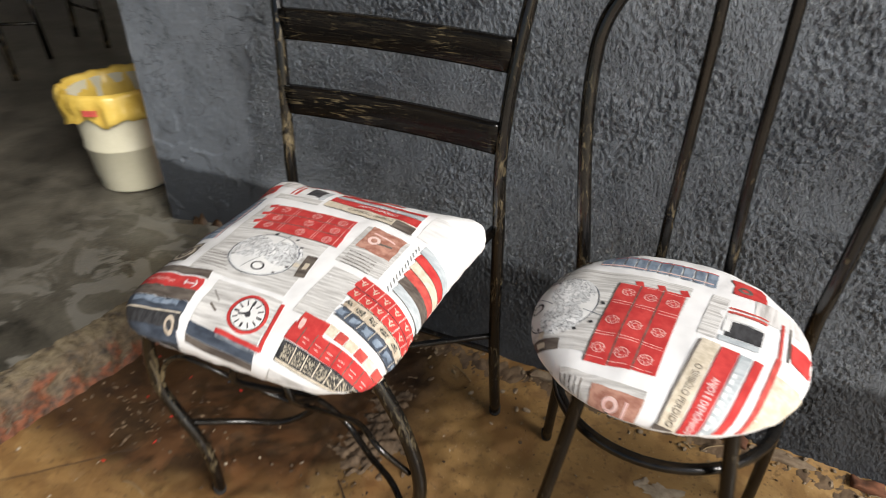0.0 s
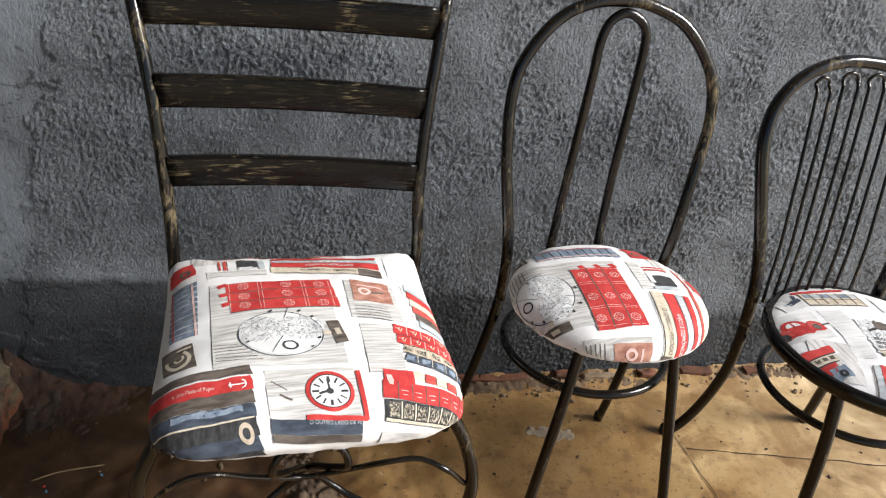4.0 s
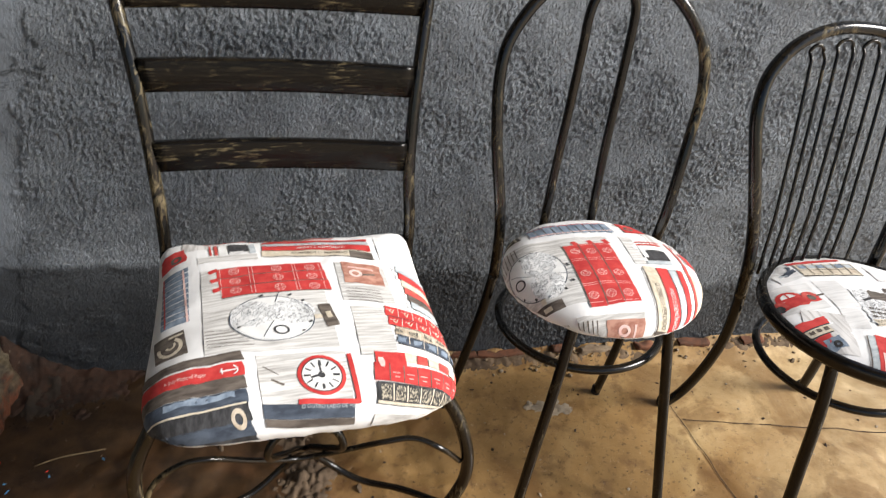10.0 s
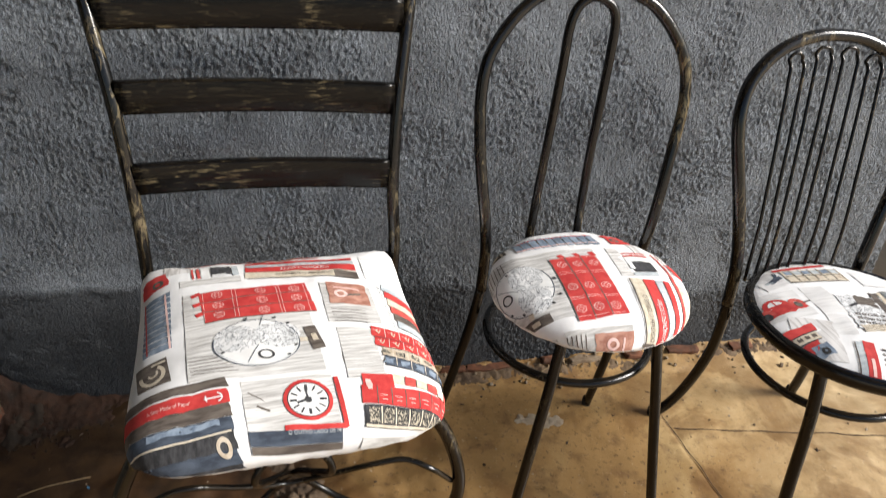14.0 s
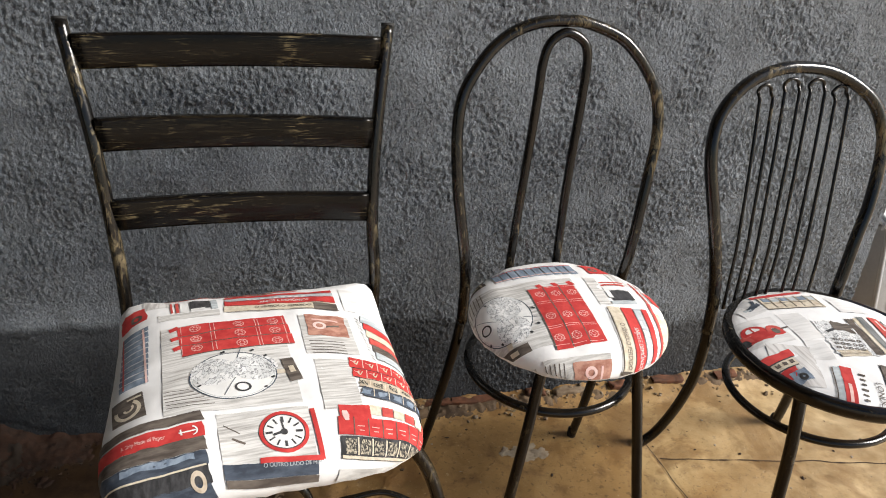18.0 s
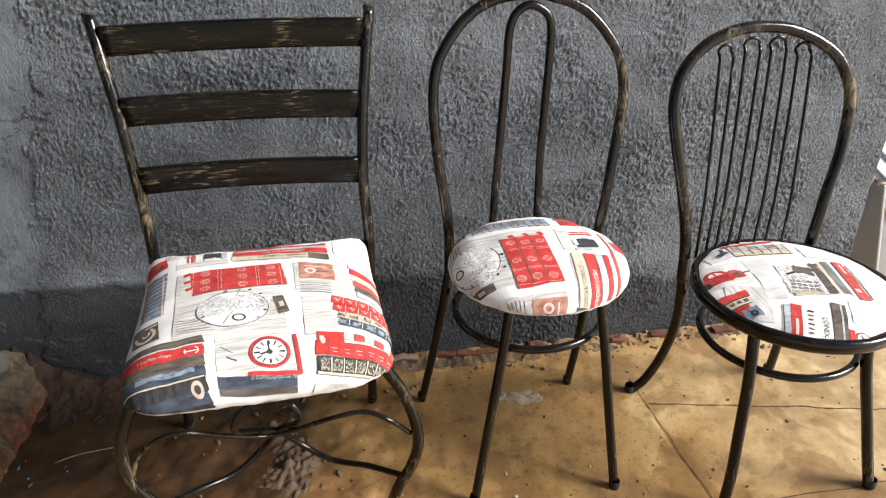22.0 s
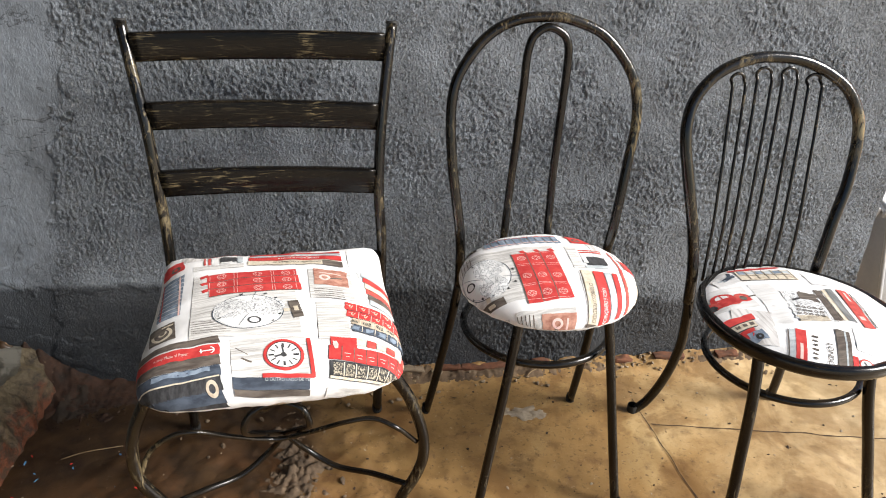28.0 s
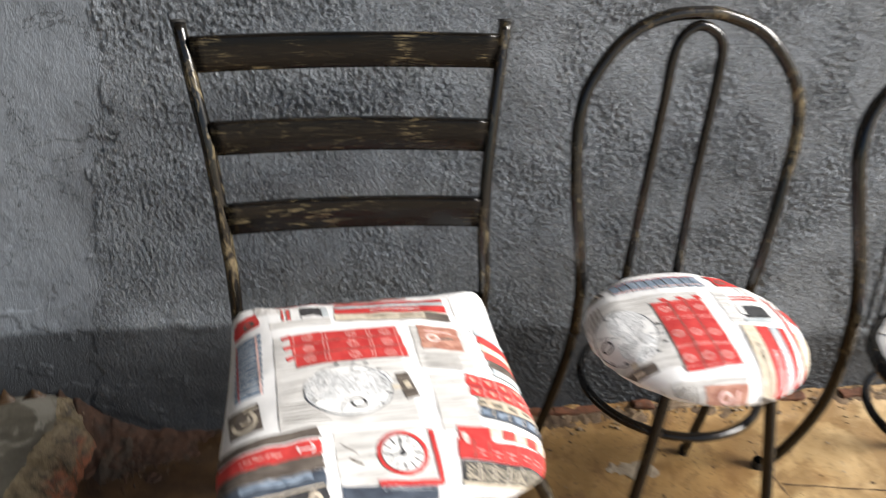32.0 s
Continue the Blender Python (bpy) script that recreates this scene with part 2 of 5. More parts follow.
# finer pits darkened the same way, as painted relief shade
wcol = mix(plaster, mix(plaster, 1.0, ramp(plaster, wn3, [(0.36, 0.85), (0.42, 0.0)]), wmask, "MULTIPLY"), wcol, (0.030, 0.035, 0.042))
wcrack = ramp(plaster, noisy(plaster, wv, 8, 5, 0.6, 0.4), [(0.492, 0.0), (0.500, 0.8), (0.508, 0.0)])
wcrack = mix(plaster, 1.0, wcrack, ramp(plaster, wsm.outputs["Result"], [(0.15, 1.0), (0.9, 0.0)]), "MULTIPLY")
wcol = mix(plaster, wcrack, wcol, (0.030, 0.033, 0.038))
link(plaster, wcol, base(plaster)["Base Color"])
spread(plaster, 0.42, 0.75, wn2)
nb = bump(plaster, ramp(plaster, wn2, [(0.34, 0.0), (0.40, 0.45), (0.57, 0.5), (0.63, 1.0)]), 1.0, 0.0120)
wcalm = mix(plaster, mix(plaster, wbandf, wsm.outputs["Result"], (0.30, 0.30, 0.30)), (0.5, 0.5, 0.5), wn3)
bump(plaster, wcalm, 1.0, 0.0095, nb)

# damp, earth-stained concrete
concrete = material("damp_earthy_concrete", 0.5)
cv = world_coords(concrete)
cn1 = noisy(concrete, cv, 2.6, 6, 0.6, 0.3)
cn2 = noisy(concrete, cv, 17, 6, 0.65, 0.2)
cn3 = noisy(concrete, cv, 240, 3)
ccol = ramp(concrete, cn1, [(0.28, (0.145, 0.084, 0.030)), (0.5, (0.320, 0.190, 0.070)), (0.72, (0.46, 0.325, 0.150))])
ccol = mix(concrete, ramp(concrete, cn2, [(0.36, 0.5), (0.48, 0.0)]), ccol, (0.13, 0.066, 0.028))
ccol = mix(concrete, ramp(concrete, cn2, [(0.62, 0.0), (0.76, 0.3)]), ccol, (0.46, 0.36, 0.23))
ccol = mix(concrete, ramp(concrete, noisy(concrete, cv, 85, 4, 0.65), [(0.34, 0.6), (0.43, 0.0)]), ccol, (0.085, 0.048, 0.024))
ccol = mix(concrete, ramp(concrete, noisy(concrete, cv, 130, 3, 0.6), [(0.64, 0.0), (0.74, 0.4)]), ccol, (0.50, 0.40, 0.27))
# dark patch round the ladder-back chair: damp, plus its shade put into the colour
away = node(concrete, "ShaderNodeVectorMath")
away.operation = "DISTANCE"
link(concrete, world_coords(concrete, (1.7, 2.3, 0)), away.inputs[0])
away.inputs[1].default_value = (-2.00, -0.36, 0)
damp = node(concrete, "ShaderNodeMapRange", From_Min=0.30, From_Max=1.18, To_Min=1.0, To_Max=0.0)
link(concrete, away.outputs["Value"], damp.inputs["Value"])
damp_shade = ramp(concrete, mix(concrete, 0.22, damp.outputs["Result"], cn1), [(0.27, 0.0), (0.46, 0.97)])
csep = node(concrete, "ShaderNodeSeparateXYZ")
link(concrete, cv, csep.inputs["Vector"])
# sandy tint, paler to the right: brighter light there is put into the colour
dry = node(concrete, "ShaderNodeMapRange", From_Min=-0.25, From_Max=0.95, To_Min=0.0, To_Max=1.0)
link(concrete, csep.outputs["X"], dry.inputs["Value"])
sandy_lit = ramp(concrete, mix(concrete, 0.45, dry.outputs["Result"], cn1), [(0.38, 0.0), (0.62, 0.9)])
ccol = mix(concrete, sandy_lit, ccol, mix(concrete, ramp(concrete, cn2, [(0.35, 0.0), (0.65, 1.0)]), (0.48, 0.335, 0.165), (0.70, 0.53, 0.31)))
stain = ramp(concrete, noisy(concrete, cv, 4.6, 5, 0.58, 0.6), [(0.50, 0.0), (0.545, 0.55), (0.62, 0.72)])
ccol = mix(concrete, mix(concrete, 1.0, stain, ramp(concrete, sandy_lit, [(0.0, 1.0), (1.0, 0.45)]), "MULTIPLY"), ccol, (0.17, 0.088, 0.033))
reddish = node(concrete, "ShaderNodeVectorMath")
reddish.operation = "DISTANCE"
link(concrete, world_coords(concrete, (1.0, 1.5, 0)), reddish.inputs[0])
reddish.inputs[1].default_value = (-0.90, -0.66, 0)
redm = node(concrete, "ShaderNodeMapRange", From_Min=0.15, From_Max=0.48, To_Min=1.0, To_Max=0.0)
link(concrete, reddish.outputs["Value"], redm.inputs["Value"])
redf = mix(concrete, 1.0, ramp(concrete, noisy(concrete, cv, 6.5, 5, 0.62, 0.8), [(0.46, 0.0), (0.56, 0.55)]), redm.outputs["Result"], "MULTIPLY")
ccol = mix(concrete, damp_shade, ccol, mix(concrete, ramp(concrete, cn2, [(0.35, 0.0), (0.65, 1.0)]), (0.015, 0.0075, 0.004), (0.050, 0.026, 0.011)))
ccol = mix(concrete, redf, ccol, (0.150, 0.066, 0.026))
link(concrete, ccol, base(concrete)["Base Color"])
base(concrete)["Specular IOR Level"].default_value = 0.38
spread(concrete, 0.70, 0.14, mix(concrete, 0.6, cn2, stain))
nb = bump(concrete, cn2, 0.40, 0.005)
nb = bump(concrete, ramp(concrete, noisy(concrete, cv, 70, 4, 0.65), [(0.27, 0.0), (0.35, 1.0)]), 0.7, 0.0022, nb)
bump(concrete, cn3, 0.3, 0.001, nb)


def earthy(name, dark, light, scale=9, rough=0.85, depth=0.006, grain=120):
    m = material(name, rough)
    v = world_coords(m)
    a = noisy(m, v, scale, 6, 0.62, 0.3)
    b = noisy(m, v, grain, 3)
    link(m, mix(m, 0.25, ramp(m, a, [(0.32, dark), (0.68, light)]), ramp(m, b, [(0.3, dark), (0.7, light)])), base(m)["Base Color"])
    nb = bump(m, a, 0.6, depth)
    bump(m, b, 0.3, 0.0012, nb)
    return m


slab_grey = earthy("worn_grey_slab", (0.012, 0.011, 0.009), (0.120, 0.110, 0.088), 6, 0.34)
gv = world_coords(slab_grey)
gsep = node(slab_grey, "ShaderNodeSeparateXYZ")
link(slab_grey, gv, gsep.inputs["Vector"])
gx = node(slab_grey, "ShaderNodeMapRange", From_Min=-1.90, From_Max=-1.55, To_Min=0.0, To_Max=1.0)
link(slab_grey, gsep.outputs["X"], gx.inputs["Value"])
flake = mix(slab_grey, 1.0, ramp(slab_grey, noisy(slab_grey, gv, 9, 6, 0.6, 0.8), [(0.50, 0.0), (0.54, 0.80)]), gx.outputs["Result"], "MULTIPLY")
plain = base(slab_grey)["Base Color"].links[0].from_socket
link(slab_grey, mix(slab_grey, flake, plain, (0.17, 0.162, 0.140)), base(slab_grey)["Base Color"])
foot_soil = earthy("wall_foot_dirt", (0.045, 0.026, 0.015), (0.18, 0.120, 0.068), 24, 0.9)
rubble = earthy("broken_mortar", (0.085, 0.050, 0.027), (0.32, 0.25, 0.17), 16, 0.9)
edge_dirt = earthy("dirty_broken_edge", (0.030, 0.019, 0.011), (0.17, 0.115, 0.070), 14, 0.9)
# bare cement above, flaked red floor paint below
step_face = material("flaked_red_step", 0.7)
sv = world_coords(step_face)
sn = noisy(step_face, sv, 16, 5, 0.65, 0.5)
sc = ramp(step_face, noisy(step_face, sv, 60, 4, 0.6), [(0.3, (0.018, 0.012, 0.007)), (0.7, (0.130, 0.092, 0.052))])
ssep = node(step_face, "ShaderNodeSeparateXYZ")
link(step_face, sv, ssep.inputs["Vector"])
sz = node(step_face, "ShaderNodeMapRange", From_Min=0.0, From_Max=0.10, To_Min=0.75, To_Max=0.25)
link(step_face, ssep.outputs["Z"], sz.inputs["Value"])
sr = ramp(step_face, mix(step_face, 0.55, sz.outputs["Result"], sn), [(0.49, 0.0), (0.54, 0.75)])
sc = mix(step_face, sr, sc, mix(step_face, ramp(step_face, noisy(step_face, sv, 50, 4, 0.65), [(0.42, 0.0), (0.55, 1.0)]), (0.040, 0.015, 0.007), (0.150, 0.036, 0.010)))
# tan mortar along the worn rim
srim = node(step_face, "ShaderNodeMapRange", From_Min=0.045, From_Max=0.105, To_Min=0.0, To_Max=1.0)
link(step_face, ssep.outputs["Z"], srim.inputs["Value"])
rim = ramp(step_face, mix(step_face, 0.5, srim.outputs["Result"], sn), [(0.50, 0.0), (0.56, 0.9)])
tan = ramp(step_face, noisy(step_face, sv, 45, 5, 0.65), [(0.36, (0.022, 0.015, 0.008)), (0.48, (0.085, 0.064, 0.035)), (0.7, (0.145, 0.115, 0.068))])
sc = mix(step_face, rim, sc, tan)
link(step_face, sc, base(step_face)["Base Color"])
bump(step_face, noisy(step_face, sv, 70, 4, 0.6), 0.8, 0.006, bump(step_face, sn, 0.9, 0.02))
black_earth = earthy("black_earth", (0.010, 0.007, 0.005), (0.040, 0.025, 0.015), 22, 0.9)
# red soil, its colour lowered to carry the shade on the bank
shaded_soil = earthy("shaded_red_soil", (0.008, 0.004, 0.002), (0.050, 0.020, 0.009), 30, 0.9, 0.008)
soil = earthy("dark_soil", (0.024, 0.014, 0.009), (0.085, 0.050, 0.028), 22, 0.9)
brick_red = earthy("broken_red_brick", (0.035, 0.018, 0.010), (0.17, 0.062, 0.028), 30, 0.9)
sand = earthy("pale_sandy_ground", (0.50, 0.38, 0.26), (0.74, 0.63, 0.49), 3.2, 0.95, 0.012, 60)
terracotta = earthy("orange_wall_paint", (0.44, 0.145, 0.065), (0.58, 0.225, 0.115), 1.6, 0.8)
zinc = earthy("painted_grey_sheet", (0.36, 0.37, 0.385), (0.52, 0.53, 0.545), 3, 0.42, 0.001)
lid_white = earthy("white_painted_sheet", (0.68, 0.69, 0.69), (0.83, 0.83, 0.82), 5, 0.4, 0.001)
rust = earthy("rust_streak", (0.16, 0.07, 0.03), (0.36, 0.20, 0.09), 60, 0.9)
timber = earthy("weathered_timber", (0.10, 0.055, 0.03), (0.30, 0.19, 0.11), 12, 0.85)
ceiling_paint = earthy("lime_wash", (0.30, 0.29, 0.27), (0.42, 0.41, 0.39), 2, 0.9)
# printed cotton
cloth = material("white_cotton", 0.85, 0, (0.78, 0.78, 0.785))
ln = noisy(cloth, coords(cloth), 30, 3)
link(cloth, ramp(cloth, ln, [(0.3, (0.76, 0.76, 0.765)), (0.6, (0.84, 0.84, 0.845))]), base(cloth)["Base Color"])
weave = noisy(cloth, coords(cloth), 1400, 2)
nb = bump(cloth, ln, 0.25, 0.004)
bump(cloth, weave, 0.25, 0.0004, nb)


def ink(name, dark, light=None, grain=(60, 60, 60), lo=0.38, hi=0.62):
    """Printed colour on cotton, a little uneven."""
    m = material(name, 0.85)
    n = noisy(m, coords(m, grain), 1.0, 5, 0.6)
    link(m, ramp(m, n, [(lo, dark), (hi, light or tuple(min(0.9, c * 1.35 + 0.015) for c in dark))]), base(m)["Base Color"])
    bump(m, noisy(m, coords(m), 1400, 2), 0.2, 0.0004)
    return m


ink_red = ink("print_red", (0.44, 0.024, 0.024), (0.57, 0.050, 0.045))
ink_red2 = ink("print_brick_red", (0.42, 0.05, 0.045), (0.58, 0.09, 0.07), (90, 90, 90))
ink_black = ink("print_black", (0.018, 0.018, 0.020), (0.06, 0.06, 0.065), (120, 40, 60))
ink_navy = ink("print_navy", (0.030, 0.040, 0.060), (0.075, 0.095, 0.13), (40, 120, 60))
ink_blue = ink("print_slate_blue", (0.12, 0.16, 0.22), (0.26, 0.32, 0.40), (120, 50, 50))
ink_brown = ink("print_dark_brown", (0.065, 0.050, 0.042), (0.15, 0.125, 0.105), (30, 140, 60))
ink_sepia = ink("print_sepia", (0.30, 0.12, 0.085), (0.52, 0.28, 0.21), (70, 110, 60))
ink_cream = ink("print_cream", (0.52, 0.45, 0.34), (0.68, 0.61, 0.50), (130, 130, 60))
ink_pale = ink("print_pale_pink", (0.72, 0.45, 0.42), (0.80, 0.60, 0.56))
ink_white = ink("print_white", (0.74, 0.74, 0.735), (0.80, 0.80, 0.79))
ink_grey = ink("print_blue_grey", (0.36, 0.40, 0.43), (0.52, 0.56, 0.58), (40, 160, 60))
ink_board = ink("print_grey_board", (0.33, 0.315, 0.30), (0.70, 0.69, 0.675), (16, 300, 60), 0.30, 0.60)
ink_board2 = ink("print_grey_board_upright", (0.38, 0.36, 0.345), (0.68, 0.665, 0.655), (150, 9, 60), 0.34, 0.54)
ink_speck = ink("print_speckled_spine", (0.03, 0.03, 0.03), (0.50, 0.44, 0.34), (520, 420, 60), 0.46, 0.60)
ink_board3 = ink("print_faint_board", (0.60, 0.595, 0.59), (0.74, 0.735, 0.73), (12, 120, 60), 0.34, 0.56)
ink_grey2 = ink("print_grey_spine", (0.13, 0.14, 0.14), (0.24, 0.25, 0.25), (140, 20, 60))
ink_sepia2 = ink("print_pale_sepia", (0.42, 0.34, 0.25), (0.60, 0.52, 0.42), (90, 90, 60))
# engraved coastlines: thin dark contours on white
ink_map = material("print_engraving", 0.85)
en = noisy(ink_map, coords(ink_map, (75, 75, 60)), 1.0, 5, 0.62, 0.6)
ef = noisy(ink_map, coords(ink_map, (420, 160, 60)), 1.0, 3, 0.6)
ec = ramp(ink_map, en, [(0.30, (0.40, 0.41, 0.42)), (0.36, (0.80, 0.80, 0.80)), (0.46, (0.76, 0.76, 0.77)), (0.485, (0.06, 0.07, 0.08)), (0.51, (0.70, 0.71, 0.72)), (0.60, (0.62, 0.63, 0.64)), (0.64, (0.10, 0.10, 0.11)), (0.69, (0.7, 0.7, 0.7))])
ec = mix(ink_map, ramp(ink_map, ef, [(0.58, 0.0), (0.66, 0.55)]), ec, (0.16, 0.17, 0.18))
link(ink_map, ec, base(ink_map)["Base Color"])
bag_yellow = earthy("yellow_plastic_bag", (0.55, 0.36, 0.05), (0.72, 0.53, 0.13), 10, 0.35, 0.006)
pail = earthy("cream_plastic", (0.50, 0.47, 0.34), (0.60, 0.57, 0.44), 4, 0.4, 0.0008)
green_plastic = earthy("green_plastic", (0.02, 0.13, 0.065), (0.04, 0.20, 0.10), 4, 0.4, 0.001)
blue_plastic = earthy("blue_label", (0.08, 0.26, 0.50), (0.16, 0.38, 0.62), 6, 0.5, 0.001)
dark_plastic = earthy("dark_pot", (0.025, 0.025, 0.022), (0.06, 0.055, 0.05), 5, 0.6, 0.001)
leafy = earthy("leaf", (0.045, 0.085, 0.022), (0.13, 0.20, 0.06), 14, 0.6, 0.001)
leafy2 = earthy("dry_leaf", (0.20, 0.17, 0.12), (0.36, 0.32, 0.25), 14, 0.7, 0.001)
confetti_red = material("red_scrap", 0.5, 0, (0.60, 0.03, 0.02))
confetti_blue = material("blue_scrap", 0.5, 0, (0.10, 0.32, 0.60))
straw = earthy("dry_straw", (0.13, 0.085, 0.045), (0.30, 0.22, 0.12), 30, 0.9, 0.001)
pebble = earthy("pale_pebble", (0.20, 0.15, 0.10), (0.42, 0.35, 0.26), 40, 0.85, 0.002)


# ---- the place: walls, floors, ground ----
def wall_y(x, z):
    return 0.012 - 0.045 * x


def wall_face(x, z):
    """Trowelled coat with spatter: flat plaster between clusters of small raised nubs."""
    edge = -1.300 + 0.22 * z + 0.022 * fbm(0, 0, z * 6, 3) + 0.030 * fbm(x * 20, 2, z * 30, 5)
    flat = 3e-3 * fbm(x * 9, 9.4, z * 9, 3)
    # flaked skins of paint on the smooth coat and on the dark lower part
    low = max(0.0, min(1.0, (0.36 - z) / 0.10)) * max(0.0, min(1.0, (-0.60 - x) / 0.3))
    skin = 0.0
    if x < edge or low > 0:
        skin = 0.0024 * max(0.0, min(1.0, (fbm(x * 7, 5.3, z * 11, 5) - 0.10) * 14)) * (max(0.12, min(1.0, (0.45 - z) / 0.12)) if x < edge else low)
    if x < edge:
        return wall_y(x, z) - 0.6 * flat - 0.0006 * fbm(x * 60, 1, z * 60, 2) - skin
    heap = max(0.30, min(1.0, 0.70 + 1.3 * fbm(x * 8, 6.2, z * 6, 3))) * (1 - 0.9 * low)
    n = fbm(x * 180, 3.1, z * 105, 2)
    nub = max(0.0, min(1.0, (n - 0.04) * 5.0))
    pit = max(0.0, min(1.0, (-0.34 - n) * 4.0))
    return wall_y(x, z) - 0.0024 - flat - skin - heap * (0.0024 * nub - 0.0010 * pit)


WX0, WX1, WTOP = -1.555, 0.700, 2.6
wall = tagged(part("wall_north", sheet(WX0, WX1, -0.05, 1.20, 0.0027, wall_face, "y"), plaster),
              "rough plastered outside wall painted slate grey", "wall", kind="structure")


def wall_rest():
    """The wall's upper part, its ends and its back."""
    bm = bmesh.new()
    th = 0.16
    def quad(*q):
        bm.faces.new([bm.verts.new(v) for v in q])
    a, b = wall_y(WX0, 0), wall_y(WX1, 0)
    quad((WX0, a, 1.20), (WX1, b, 1.20), (WX1, b, WTOP), (WX0, a, WTOP))
    for x, y in ((WX0, a), (WX1, b)):
        quad((x, y, -0.05), (x, y + th, -0.05), (x, y + th, WTOP), (x, y, WTOP))
    quad((WX0, a + th, -0.05), (WX1, b + th, -0.05), (WX1, b + th, WTOP), (WX0, a + th, WTOP))
    bmesh.ops.recalc_face_normals(bm, faces=bm.faces)
    return bm


part("wall_core", wall_rest(), plaster, wall, smooth=False)

JOINTS = [((0.064, -0.150), (0.082, -1.05)), ((0.073, -0.240), (1.25, -0.52)), ((-0.735, -0.375), (-0.20, -0.84)), ((-1.117, -0.475), (-1.36, -0.72)), ((0.10, -0.545), (0.62, -0.55))]


def floor_height(x, y):
    z = 0.004 * fbm(x * 3, y * 3, 1.7, 3) + 0.0016 * fbm(x * 22, y * 22, 5.5, 3)
    for (ax, ay), (bx, by) in JOINTS:
        dx, dy = bx - ax, by - ay
        t = max(0.0, min(1.0, ((x - ax) * dx + (y - ay) * dy) / (dx * dx + dy * dy)))
        d = math.hypot(x - ax - t * dx, y - ay - t * dy) + 0.003 * fbm(x * 30, y * 30, 2, 2)
        if d < 0.007:
            z -= 0.002 * (1 - abs(d) / 0.007)
    # broken ground below the ladder-back chair
    r = math.hypot((x + 0.80) / 0.34, (y + 0.30) / 0.28)
    if r < 1.3:
        z += (0.009 * fbm(x * 16, y * 16, 8.8, 4) - 0.003) * max(0.0, min(1.0, (1.3 - r) * 2.5))
    # loose dirt along the wall's foot
    foot = max(0.0, min(1.0, 1 - (wall_y(x, 0) - y) / 0.075))
    z += foot * (0.020 + 0.011 * fbm(x * 20, y * 20, 3.3, 4))
    # earth banked up in the corner by the step
    if x < -1.05:
        bank = float(np.interp(x, (-1.345, -1.300, -1.268, -1.226, -1.12), (0.115, 0.088, 0.055, 0.018, 0.0)))
        d = max(0.0, wall_y(x, 0) - y) / 0.10 + 0.25 * fbm(x * 25, y * 25, 6.1, 3)
        z += bank * max(0.0, 1 - max(0.0, d)) ** 1.5 * (1 + 0.22 * fbm(x * 70, y * 70, 4.4, 3))
    return z


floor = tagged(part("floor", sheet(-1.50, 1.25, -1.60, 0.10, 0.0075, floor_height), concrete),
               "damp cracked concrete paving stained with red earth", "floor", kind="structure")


for (ax, ay), (bx, by) in JOINTS:
    n = 60
    bm = bmesh.new()
    ln = math.hypot(bx - ax, by - ay)
    ux, uy = (bx - ax) / ln, (by - ay) / ln
    rows = []
    for k in range(n + 1):
        t = k / n
        o = 0.004 * fbm(ax * 9 + t * ln * 14, ay, 2.2, 3)
        x, y = ax + (bx - ax) * t - uy * o, ay + (by - ay) * t + ux * o
        w = 0.0011 + 0.0009 * fbm(t * 40, ax, 5, 2)
        rows.append([bm.verts.new((x + e * uy * w, y - e * ux * w, floor_height(x, y) + 0.0022)) for e in (-1, 1)])
    for a, b in zip(rows, rows[1:]):
        bm.faces.new((a[0], a[1], b[1], b[0]))
    part("floor_joint", bm, soil, floor)


def ground_height(x, y):
    inside = max(0.0, min(1.0, (1.25 - x) / 0.1)) if -1.65 < y < 0.10 else 0.0
    return -0.02 - 0.05 * inside + 0.012 * fbm(x * 1.7, y * 1.7, 4.4, 4)


def ground_mesh():
    bm = sheet(-6, 8, -6, 6, 0.11, ground_height)
    far = sheet(-60, 60, -60, 60, 24, lambda x, y: -0.09)
    me = bpy.data.meshes.new("tmp")
    far.to_mesh(me)
    far.free()
    bm.from_mesh(me)
    bpy.data.meshes.remove(me)
    return bm


ground = tagged(part("ground", ground_mesh(), sand), "pale dry sandy yard ground", "ground", kind="structure")


